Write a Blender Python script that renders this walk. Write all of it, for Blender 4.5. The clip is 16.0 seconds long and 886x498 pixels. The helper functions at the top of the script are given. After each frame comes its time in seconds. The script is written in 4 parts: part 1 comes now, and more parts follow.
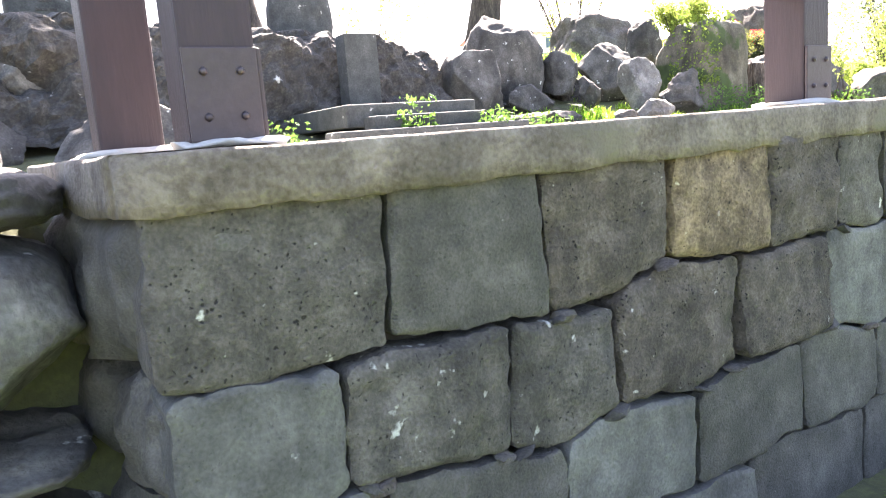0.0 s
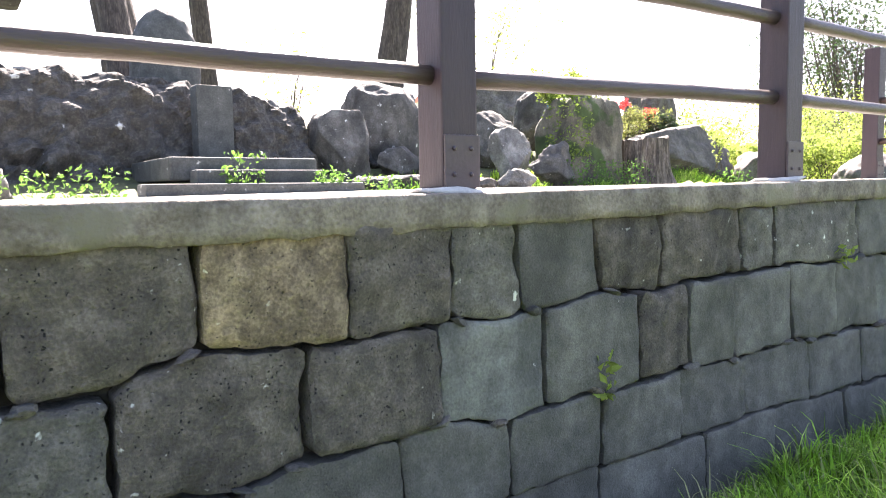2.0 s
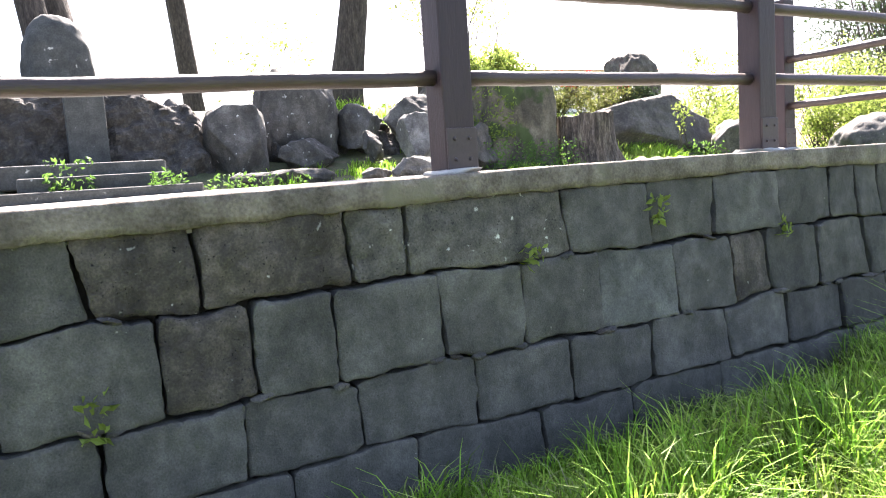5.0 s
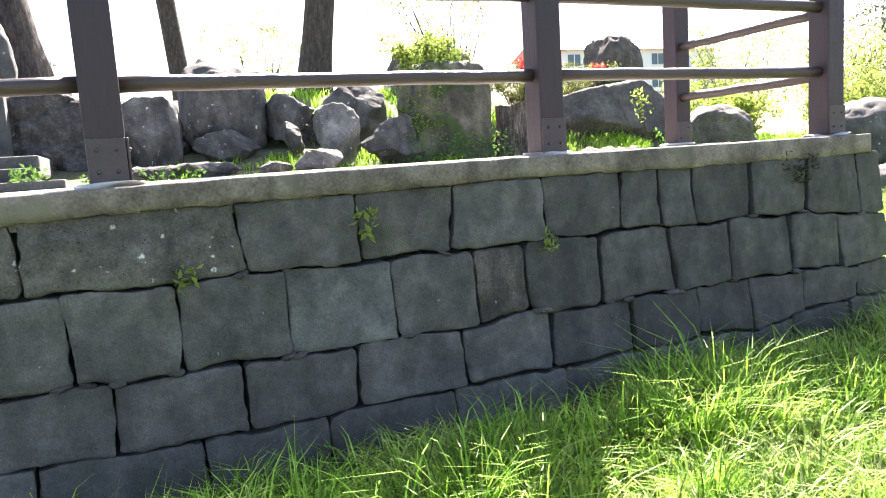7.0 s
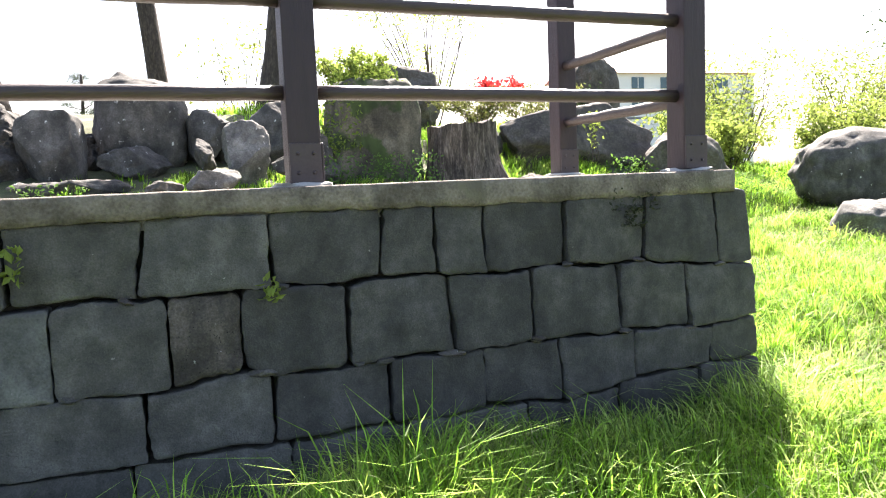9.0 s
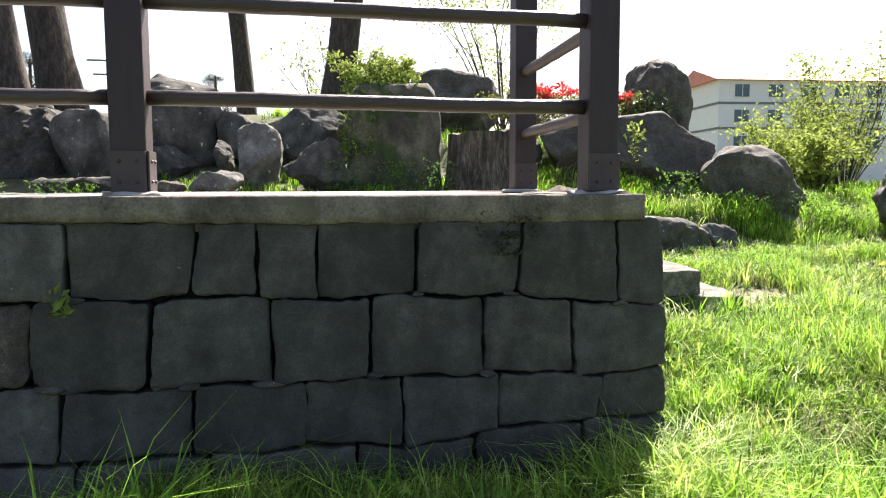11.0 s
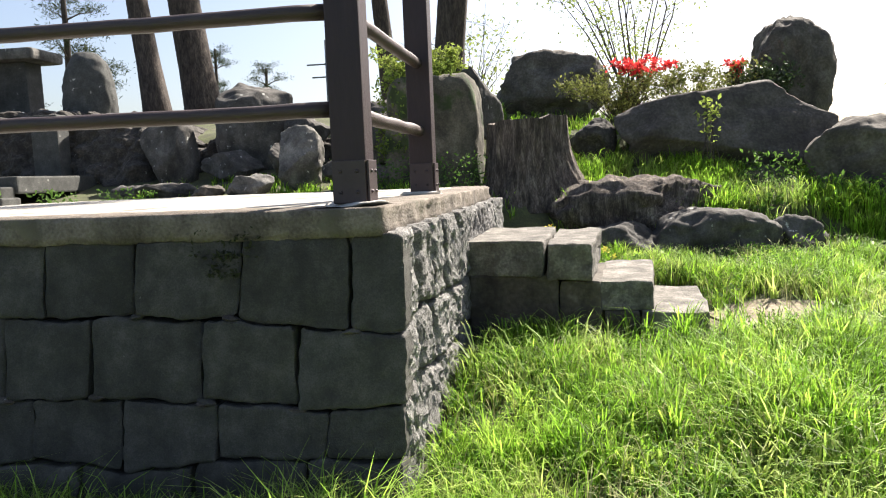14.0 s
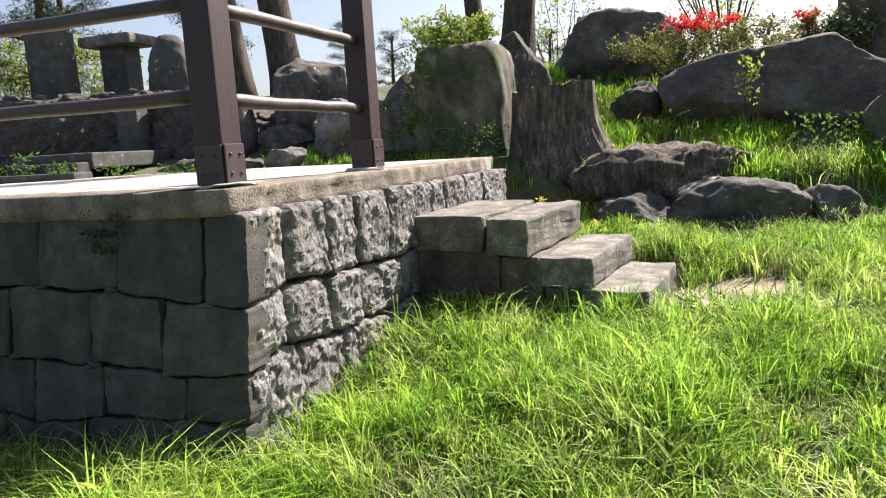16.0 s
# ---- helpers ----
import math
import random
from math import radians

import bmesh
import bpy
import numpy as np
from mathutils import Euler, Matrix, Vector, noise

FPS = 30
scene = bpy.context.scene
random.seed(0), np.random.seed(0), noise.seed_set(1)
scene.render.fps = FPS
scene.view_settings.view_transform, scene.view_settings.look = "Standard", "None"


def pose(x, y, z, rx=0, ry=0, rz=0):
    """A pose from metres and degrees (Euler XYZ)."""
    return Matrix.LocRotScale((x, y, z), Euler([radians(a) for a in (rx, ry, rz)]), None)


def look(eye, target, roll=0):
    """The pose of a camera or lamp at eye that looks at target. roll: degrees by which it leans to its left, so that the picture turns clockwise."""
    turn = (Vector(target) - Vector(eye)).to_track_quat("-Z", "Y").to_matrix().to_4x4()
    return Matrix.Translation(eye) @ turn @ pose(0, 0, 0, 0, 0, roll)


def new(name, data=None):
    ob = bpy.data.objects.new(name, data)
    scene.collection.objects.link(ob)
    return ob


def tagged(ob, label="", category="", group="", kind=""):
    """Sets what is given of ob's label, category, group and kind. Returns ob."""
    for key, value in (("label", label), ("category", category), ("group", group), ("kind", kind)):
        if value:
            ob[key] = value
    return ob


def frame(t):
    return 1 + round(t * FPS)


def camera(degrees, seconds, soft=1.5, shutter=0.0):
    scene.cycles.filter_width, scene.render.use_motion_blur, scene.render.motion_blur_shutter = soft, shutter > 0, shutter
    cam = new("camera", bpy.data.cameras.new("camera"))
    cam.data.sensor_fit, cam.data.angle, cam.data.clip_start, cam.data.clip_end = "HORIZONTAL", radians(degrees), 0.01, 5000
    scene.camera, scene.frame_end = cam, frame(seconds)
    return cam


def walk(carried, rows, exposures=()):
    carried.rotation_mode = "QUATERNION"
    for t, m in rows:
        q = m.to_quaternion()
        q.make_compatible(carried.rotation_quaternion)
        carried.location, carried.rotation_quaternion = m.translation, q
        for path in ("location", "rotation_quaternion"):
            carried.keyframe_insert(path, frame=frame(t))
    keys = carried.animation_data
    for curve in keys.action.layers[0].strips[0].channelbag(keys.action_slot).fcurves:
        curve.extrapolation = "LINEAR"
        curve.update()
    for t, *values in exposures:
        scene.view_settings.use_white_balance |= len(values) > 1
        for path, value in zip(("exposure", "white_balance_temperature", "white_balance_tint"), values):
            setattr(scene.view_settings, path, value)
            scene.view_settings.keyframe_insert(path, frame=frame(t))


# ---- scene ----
cam = camera(64.4, 16.0, 1.1)
PATH = [
    (0, (-0.032, -0.057, 0.979), (0.991, 1.633, 0.669), -4.5),
    (0.5, (0.234, -0.264, 1.027), (1.216, 1.451, 0.721), -4.0),
    (1, (0.46, -0.422, 1.04), (1.476, 1.276, 0.748), -3.5),
    (1.5, (0.679, -0.478, 1.029), (1.778, 1.174, 0.777), -2.0),
    (2, (0.903, -0.554, 1.005), (2.056, 1.072, 0.838), -1.0),
    (2.5, (1.191, -0.711, 0.991), (2.301, 0.942, 0.802), -2.4),
    (3, (1.519, -0.858, 1.014), (2.604, 0.806, 0.784), -2.0),
    (3.5, (1.874, -1.108, 1.018), (2.926, 0.582, 0.831), -1.1),
    (4, (2.115, -1.217, 1.018), (3.174, 0.473, 0.86), -1.0),
    (4.2, (2.217, -1.239, 1.015), (3.263, 0.456, 0.839), -2.0),
    (6.3, (3.747, -1.649, 1.04), (4.595, 0.151, 0.841), -3.4),
    (6.5, (3.906, -1.747, 1.032), (4.722, 0.069, 0.841), -3.6),
    (7, (4.3, -1.796, 1.043), (5.114, 0.013, 0.79), -3.8),
    (7.5, (4.684, -1.775, 1.004), (5.521, 0.019, 0.715), -3.7),
    (8, (5.079, -1.797, 1.026), (5.885, 0.014, 0.764), -3.6),
    (8.5, (5.443, -1.766, 1.032), (6.23, 0.059, 0.806), -3.0),
    (9, (5.805, -1.802, 1.029), (6.52, 0.056, 0.835), -2.3),
    (9.2, (5.947, -1.82, 1.05), (6.623, 0.052, 0.856), -1.8),
    (11.3, (7.303, -1.834, 1.064), (7.625, 0.132, 0.887), -0.3),
    (11.5, (7.437, -1.837, 1.078), (7.719, 0.135, 0.897), -0.4),
    (12, (7.765, -1.788, 1.082), (7.952, 0.194, 0.891), -0.2),
    (12.5, (8.115, -1.747, 1.109), (8.2, 0.24, 0.901), -0.4),
    (13, (8.509, -1.708, 1.125), (8.481, 0.279, 0.901), -1.0),
    (13.5, (8.921, -1.617, 1.109), (8.764, 0.366, 0.894), -1.6),
    (14, (9.251, -1.559, 1.141), (8.97, 0.41, 0.932), -2.3),
    (14.5, (9.576, -1.514, 1.167), (9.154, 0.429, 0.945), -2.9),
    (15, (9.835, -1.443, 1.163), (9.3, 0.467, 0.91), -3.1),
    (15.5, (10.13, -1.384, 1.159), (9.503, 0.494, 0.874), -3.3),
    (16, (10.458, -1.321, 1.157), (9.791, 0.542, 0.865), -3.3),
]
walk(cam, [(t, look(eye, target, roll)) for t, eye, target, roll in PATH],
     [(0, 4.1, 6800, 22), (1.5, 3.73, 6650, 22), (3, 3.62, 6600, 20), (4, 3.37, 6520, 20), (7, 3.24, 6500, 18), (9, 2.9, 6600, 16), (11.5, 1.96, 6650, 14), (12.5, 1.95, 6650, 13), (14.5, 1.69, 6650, 14), (16, 1.67, 6650, 17)])

# ---------------------------------------------------------------- light
SUN_EL, SUN_AZ = radians(46.5), radians(31)      # azimuth from +y towards +x
world = bpy.data.worlds.new("world")
scene.world = world
world.use_nodes = True
wn = world.node_tree.nodes
sky = wn.new("ShaderNodeTexSky")
sky.sky_type, sky.sun_disc = "NISHITA", False
sky.sun_elevation, sky.sun_rotation = SUN_EL, SUN_AZ
sky.dust_density, sky.air_density = 2.6, 1.0
world.node_tree.links.new(sky.outputs[0], wn["Background"].inputs[0])
wn["Background"].inputs[1].default_value = 0.06
sun = new("sun", bpy.data.lights.new("sun", "SUN"))
sun.data.energy, sun.data.angle, sun.data.color = 5.0, radians(0.55), (1.0, 0.95, 0.86)
SUN_DIR = Vector((math.sin(SUN_AZ) * math.cos(SUN_EL), math.cos(SUN_AZ) * math.cos(SUN_EL), math.sin(SUN_EL)))
sun.matrix_world = look(SUN_DIR * 60, (0, 0, 0))


# ---------------------------------------------------------------- materials
def material(name, stops, scale=6.0, rough=0.9, bump=0.3, fine=60.0, spots=None, vary=0.0, metallic=0.0, translucent=0.0, island=0.0, stretch=(1, 1, 1), pits=0.0, patch=0.0):
    """A mottled surface: two scales of noise through a colour ramp, fine bump, optional spots (colour, scale, size)."""
    m = bpy.data.materials.new(name)
    m.use_nodes = True
    n, l = m.node_tree.nodes, m.node_tree.links
    b = n["Principled BSDF"]
    tc = n.new("ShaderNodeTexCoord")
    mp = n.new("ShaderNodeMapping")
    mp.inputs["Scale"].default_value = stretch
    geo = n.new("ShaderNodeNewGeometry")
    l.new(geo.outputs["Position"], mp.inputs[0])
    big = n.new("ShaderNodeTexNoise")
    big.inputs["Scale"].default_value, big.inputs["Detail"].default_value = scale, 9
    big.inputs["Roughness"].default_value = 0.7
    small = n.new("ShaderNodeTexNoise")
    small.inputs["Scale"].default_value, small.inputs["Detail"].default_value = fine, 4
    for t in (big, small):
        l.new(mp.outputs[0], t.inputs["Vector"])
    mix = n.new("ShaderNodeMath")
    mix.operation = "MULTIPLY_ADD"
    mix.inputs[1].default_value = 0.32
    l.new(small.outputs[0], mix.inputs[0])
    sub = n.new("ShaderNodeMath")
    sub.operation = "MULTIPLY"
    sub.inputs[1].default_value = 0.68
    l.new(big.outputs[0], sub.inputs[0])
    l.new(sub.outputs[0], mix.inputs[2])
    ramp = n.new("ShaderNodeValToRGB")
    el = ramp.color_ramp.elements
    while len(el) < len(stops):
        el.new(0.5)
    for e, (p, c) in zip(el, stops):
        e.position, e.color = p, (*c, 1)
    l.new(mix.outputs[0], ramp.inputs[0])
    col = ramp.outputs[0]
    if spots:
        c, sc, size = spots
        vo = n.new("ShaderNodeTexNoise")
        vo.inputs["Scale"].default_value, vo.inputs["Detail"].default_value = sc, 5
        l.new(geo.outputs["Position"], vo.inputs["Vector"])
        st = n.new("ShaderNodeMapRange")
        st.inputs[1].default_value, st.inputs[2].default_value = size, size + 0.05
        l.new(vo.outputs[0], st.inputs[0])
        mx = n.new("ShaderNodeMix")
        mx.data_type = "RGBA"
        l.new(st.outputs[0], mx.inputs[0])
        l.new(col, mx.inputs[6])
        mx.inputs[7].default_value = (*c, 1)
        col = mx.outputs[2]
    height = mix.outputs[0]
    if patch:       # broad stains, drawn out downwards
        pm = n.new("ShaderNodeMapping")
        pm.inputs["Scale"].default_value = (1, 1, 0.45)
        l.new(geo.outputs["Position"], pm.inputs[0])
        pn = n.new("ShaderNodeTexNoise")
        pn.inputs["Scale"].default_value, pn.inputs["Detail"].default_value, pn.inputs["Distortion"].default_value = 5.5, 5, 0.6
        l.new(pm.outputs[0], pn.inputs["Vector"])
        pr = n.new("ShaderNodeMapRange")
        pr.inputs[1].default_value, pr.inputs[2].default_value = 0.35, 0.65
        pr.inputs[3].default_value, pr.inputs[4].default_value = 1 - patch, 1 + patch
        l.new(pn.outputs[0], pr.inputs[0])
        ph = n.new("ShaderNodeHueSaturation")
        l.new(pr.outputs[0], ph.inputs["Value"])
        l.new(col, ph.inputs["Color"])
        col = ph.outputs[0]
    if pits:        # small dark holes in the stone
        vn = n.new("ShaderNodeTexVoronoi")
        vn.inputs["Scale"].default_value = 62
        wb = n.new("ShaderNodeTexNoise")
        wb.inputs["Scale"].default_value, wb.inputs["Detail"].default_value = 55, 3
        l.new(geo.outputs["Position"], wb.inputs["Vector"])
        wv = n.new("ShaderNodeVectorMath")
        wv.operation = "MULTIPLY_ADD"
        wv.inputs[1].default_value = (0.022, 0.022, 0.022)
        l.new(wb.outputs["Color"], wv.inputs[0])
        l.new(geo.outputs["Position"], wv.inputs[2])
        l.new(wv.outputs[0], vn.inputs["Vector"])
        wn_ = n.new("ShaderNodeTexNoise")
        wn_.inputs["Scale"].default_value, wn_.inputs["Detail"].default_value = 23, 3
        l.new(geo.outputs["Position"], wn_.inputs["Vector"])
        ad = n.new("ShaderNodeMath")
        ad.operation = "MULTIPLY_ADD"
        ad.inputs[1].default_value = -0.55
        l.new(wn_.outputs[0], ad.inputs[0])
        l.new(vn.outputs["Distance"], ad.inputs[2])
        hole = n.new("ShaderNodeMapRange")
        hole.inputs[1].default_value, hole.inputs[2].default_value = -0.2, -0.1
        l.new(ad.outputs[0], hole.inputs[0])
        dk = n.new("ShaderNodeMix")
        dk.data_type, dk.blend_type = "RGBA", "MULTIPLY"
        dk.inputs[0].default_value = pits
        l.new(col, dk.inputs[6])
        l.new(hole.outputs[0], dk.inputs[7])
        col = dk.outputs[2]
        hs_ = n.new("ShaderNodeMath")
        hs_.operation = "MULTIPLY_ADD"
        hs_.inputs[1].default_value = 0.7 * pits
        l.new(hole.outputs[0], hs_.inputs[0])
        l.new(height, hs_.inputs[2])
        height = hs_.outputs[0]
    if vary or island:
        hs = n.new("ShaderNodeHueSaturation")
        src = n.new("ShaderNodeObjectInfo").outputs["Random"] if vary else geo.outputs["Random Per Island"]
        mr = n.new("ShaderNodeMapRange")
        amount = vary or island
        mr.inputs[3].default_value, mr.inputs[4].default_value = 1 - amount, 1 + amount
        l.new(src, mr.inputs[0])
        l.new(mr.outputs[0], hs.inputs["Value"])
        l.new(col, hs.inputs["Color"])
        col = hs.outputs[0]
    l.new(col, b.inputs["Base Color"])
    b.inputs["Roughness"].default_value, b.inputs["Metallic"].default_value = rough, metallic
    if translucent:
        b.inputs["Specular IOR Level"].default_value = 0.2
    if bump:
        bp = n.new("ShaderNodeBump")
        bp.inputs["Strength"].default_value, bp.inputs["Distance"].default_value = bump, 0.02
        l.new(height, bp.inputs["Height"])
        l.new(bp.outputs[0], b.inputs["Normal"])
    if translucent:
        tr = n.new("ShaderNodeBsdfTranslucent")
        l.new(col, tr.inputs[0])
        ms = n.new("ShaderNodeMixShader")
        ms.inputs[0].default_value = translucent
        l.new(b.outputs[0], ms.inputs[1])
        l.new(tr.outputs[0], ms.inputs[2])
        l.new(ms.outputs[0], n["Material Output"].inputs[0])
    return m


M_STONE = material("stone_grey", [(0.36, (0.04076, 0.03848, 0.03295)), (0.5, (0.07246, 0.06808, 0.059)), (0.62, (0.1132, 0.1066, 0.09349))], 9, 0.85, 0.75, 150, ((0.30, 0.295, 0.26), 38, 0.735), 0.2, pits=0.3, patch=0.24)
# the same grey stone with deeper shade put into its colour
M_STONE_SHADED = material("stone_grey_shaded", [(0.36, (0.02717, 0.0259, 0.02222)), (0.5, (0.04982, 0.04662, 0.04061)), (0.62, (0.08152, 0.07622, 0.06743))], 9, 0.85, 0.75, 150, ((0.26, 0.255, 0.225), 40, 0.735), 0.2, pits=0.3, patch=0.24)
M_STONE_B = material("stone_brown", [(0.36, (0.03816, 0.031, 0.02491)), (0.5, (0.07208, 0.06, 0.04879)), (0.66, (0.1431, 0.121, 0.09965))], 13, 0.95, 1.0, 120, ((0.36, 0.35, 0.32), 30, 0.70), 0.16, pits=0.9, patch=0.4)
M_STONE_O = material("stone_ochre", [(0.37, (0.05861, 0.04292, 0.02717)), (0.5, (0.1367, 0.1014, 0.0634)), (0.64, (0.2686, 0.2013, 0.1268))], 15, 0.95, 1.0, 110, ((0.42, 0.38, 0.29), 36, 0.69), 0.1, pits=0.7, patch=0.4)
M_STONE_P = material("stone_pale", [(0.37, (0.05736, 0.05624, 0.05058)), (0.5, (0.0951, 0.09324, 0.08429)), (0.64, (0.1449, 0.1413, 0.1302))], 8, 0.9, 0.6, 110, ((0.42, 0.42, 0.38), 30, 0.725), 0.1, pits=0.2, patch=0.3)
M_STONE_L = material("stone_lichen", [(0.36, (0.03687, 0.0333, 0.02783)), (0.5, (0.07687, 0.06956, 0.05867)), (0.64, (0.1349, 0.1221, 0.1046))], 12, 0.92, 0.85, 120, ((0.46, 0.455, 0.41), 19, 0.665), 0.1, pits=0.7, patch=0.3)
M_ROUGH = material("stone_hewn", [(0.32, (0.07207, 0.06898, 0.06384)), (0.5, (0.1544, 0.1493, 0.139)), (0.68, (0.3295, 0.3192, 0.2986))], 22, 0.95, 1.0, 140, None, 0.15, pits=0.5, patch=0.2)
M_CAP = material("concrete_cap", [(0.36, (0.0748, 0.0612, 0.04638)), (0.5, (0.1462, 0.1224, 0.09724)), (0.66, (0.2346, 0.204, 0.1683))], 9, 0.95, 0.9, 80, ((0.13, 0.115, 0.085), 4, 0.6), patch=0.3)
M_FLOOR = material("concrete_floor", [(0.35, (0.2, 0.19, 0.165)), (0.5, (0.33, 0.315, 0.28)), (0.65, (0.42, 0.40, 0.36))], 3, 0.95, 0.3, 40, ((0.14, 0.13, 0.1), 2.5, 0.6), stretch=(0.5, 3, 1))
M_CORE = material("joint_soil", [(0.3, (0.0168, 0.0144, 0.0108)), (0.7, (0.051, 0.0438, 0.0324))], 12, 1, 0.6, 60)
M_WOOD = material("brown_paint", [(0.3, (0.016, 0.0075, 0.009)), (0.6, (0.029, 0.014, 0.0165)), (0.8, (0.05, 0.03, 0.031))], 8, 0.55, 0.25, 60, None, 0.06, stretch=(3, 3, 0.35))
M_PLATE = material("brown_plate", [(0.3, (0.035, 0.0225, 0.024)), (0.7, (0.055, 0.0375, 0.039))], 14, 0.5, 0.15, 80)
M_RAIL = material("rail_wood", [(0.3, (0.027, 0.0168, 0.0144)), (0.55, (0.051, 0.0336, 0.0288)), (0.8, (0.096, 0.072, 0.06))], 10, 0.5, 0.35, 60, stretch=(0.3, 3, 3))
M_MORTAR = material("white_mortar", [(0.3, (0.33, 0.315, 0.28)), (0.7, (0.5, 0.48, 0.44))], 20, 0.95, 0.5, 90)
M_RIVET = material("bolt_steel", [(0.3, (0.05, 0.04, 0.04)), (0.7, (0.10, 0.08, 0.08))], 30, 0.45, 0.1, 90, metallic=0.6)
M_ROCK = material("rock_dark", [(0.35, (0.036, 0.033, 0.028)), (0.5, (0.066, 0.061, 0.053)), (0.65, (0.118, 0.111, 0.098))], 5, 0.95, 0.7, 60, ((0.42, 0.42, 0.38), 14, 0.675), 0.15, patch=0.4)
M_ROCK_L = material("rock_light", [(0.35, (0.06, 0.056, 0.049)), (0.5, (0.115, 0.109, 0.096)), (0.65, (0.20, 0.192, 0.172))], 6, 0.95, 0.7, 60, ((0.5, 0.49, 0.45), 16, 0.68), 0.15, patch=0.35)
M_ROCK_B = material("rock_brown", [(0.33, (0.0306, 0.0255, 0.0204)), (0.5, (0.0748, 0.0646, 0.051)), (0.67, (0.153, 0.1386, 0.1165))], 3, 0.92, 0.7, 35, None, 0.1, patch=0.25)
M_ROCK_M = material("rock_mossy", [(0.35, (0.034, 0.031, 0.022)), (0.5, (0.078, 0.071, 0.051)), (0.66, (0.14, 0.127, 0.095))], 3, 0.95, 0.7, 50, ((0.032, 0.05, 0.014), 2.2, 0.53), patch=0.4)
M_LAVA = material("rock_lava", [(0.3, (0.01488, 0.01333, 0.01178)), (0.5, (0.05084, 0.04588, 0.03968)), (0.7, (0.1271, 0.1159, 0.1004))], 9, 1, 1.0, 45, ((0.45, 0.45, 0.42), 8, 0.69))
M_TOMB = material("stone_dressed", [(0.34, (0.027, 0.0276, 0.0252)), (0.5, (0.0552, 0.0564, 0.051)), (0.66, (0.096, 0.0972, 0.0888))], 6, 0.9, 0.3, 70, ((0.42, 0.42, 0.38), 12, 0.68), 0.1)
M_BARK = material("bark", [(0.35, (0.01875, 0.015, 0.01275)), (0.5, (0.05625, 0.045, 0.0375)), (0.65, (0.1125, 0.09, 0.075))], 10, 1, 1.0, 30, stretch=(2, 2, 0.5))
M_STUMP = material("stump_wood", [(0.37, (0.018, 0.014, 0.011)), (0.5, (0.075, 0.06, 0.048)), (0.66, (0.24, 0.205, 0.168))], 9, 1, 1.0, 60, stretch=(3, 3, 0.4), patch=0.45)
M_SOIL = material("earth", [(0.3, (0.032, 0.032, 0.018)), (0.5, (0.062, 0.068, 0.028)), (0.7, (0.11, 0.13, 0.042))], 5, 1, 0.8, 50, ((0.13, 0.105, 0.07), 1.4, 0.66))
M_GRASS = material("grass_blade", [(0.33, (0.075, 0.17, 0.012)), (0.5, (0.215, 0.395, 0.036)), (0.62, (0.49, 0.63, 0.12))], 2.8, 0.6, 0, 14, island=0.75, translucent=0.5)
M_GRASS_C = material("grass_blade_cool", [(0.33, (0.06, 0.15, 0.02)), (0.5, (0.22, 0.33, 0.06)), (0.62, (0.50, 0.56, 0.17))], 2.8, 0.5, 0, 14, island=0.7, translucent=0.45)
M_STRAW = material("grass_stem", [(0.3, (0.24, 0.264, 0.096)), (0.7, (0.4, 0.384, 0.2))], 2, 0.7, 0, 6, island=0.3, translucent=0.3)
M_WEED = material("weed_leaf", [(0.3, (0.056, 0.12, 0.024)), (0.6, (0.112, 0.208, 0.04)), (0.8, (0.176, 0.264, 0.064))], 3, 0.7, 0, 10, island=0.35, translucent=0.4)
M_LEAF = material("fresh_leaf", [(0.3, (0.16, 0.208, 0.04)), (0.6, (0.256, 0.32, 0.072)), (0.8, (0.36, 0.384, 0.128))], 3, 0.7, 0, 10, island=0.35, translucent=0.5)
M_AZALEA = material("azalea_leaf", [(0.3, (0.0935, 0.1105, 0.02975)), (0.6, (0.1785, 0.1955, 0.05525)), (0.8, (0.306, 0.2635, 0.102))], 4, 0.5, 0, 12, island=0.5, translucent=0.4)
M_DARKLEAF = material("dark_leaf", [(0.3, (0.03, 0.05, 0.02)), (0.6, (0.06, 0.09, 0.035)), (0.8, (0.10, 0.13, 0.05))], 3, 0.4, 0, 10, island=0.4, translucent=0.2)
M_NEEDLE = material("pine_needle", [(0.3, (0.028, 0.04, 0.0176)), (0.6, (0.048, 0.068, 0.028)), (0.8, (0.088, 0.104, 0.048))], 3, 0.6, 0, 10, island=0.4, translucent=0.2)
M_RED = material("red_petal", [(0.3, (0.55, 0.03, 0.035)), (0.7, (0.75, 0.08, 0.07))], 10, 0.5, 0, 30, island=0.25, translucent=0.4)
M_PINK = material("pink_petal", [(0.3, (0.6, 0.2, 0.22)), (0.7, (0.75, 0.4, 0.4))], 10, 0.5, 0, 30, island=0.25, translucent=0.4)
M_YELLOW = material("yellow_petal", [(0.3, (0.6, 0.5, 0.05)), (0.7, (0.7, 0.62, 0.15))], 10, 0.5, 0, 30, translucent=0.4)
M_WALLMOSS = material("wall_moss", [(0.3, (0.02, 0.024, 0.012)), (0.6, (0.04, 0.045, 0.02)), (0.8, (0.06, 0.07, 0.03))], 6, 1, 0, 30, island=0.3)
M_MOSS = material("moss", [(0.3, (0.06, 0.10, 0.02)), (0.6, (0.16, 0.22, 0.04)), (0.8, (0.28, 0.33, 0.07))], 6, 1, 0, 30, island=0.3, translucent=0.3)
M_HOUSE = material("house_plaster", [(0.3, (0.8, 0.78, 0.72)), (0.7, (0.88, 0.86, 0.8))], 0.4, 0.9, 0.05, 6)
M_BAND = material("grey_band", [(0.3, (0.16, 0.16, 0.17)), (0.7, (0.22, 0.22, 0.23))], 2, 0.8, 0.1, 8)
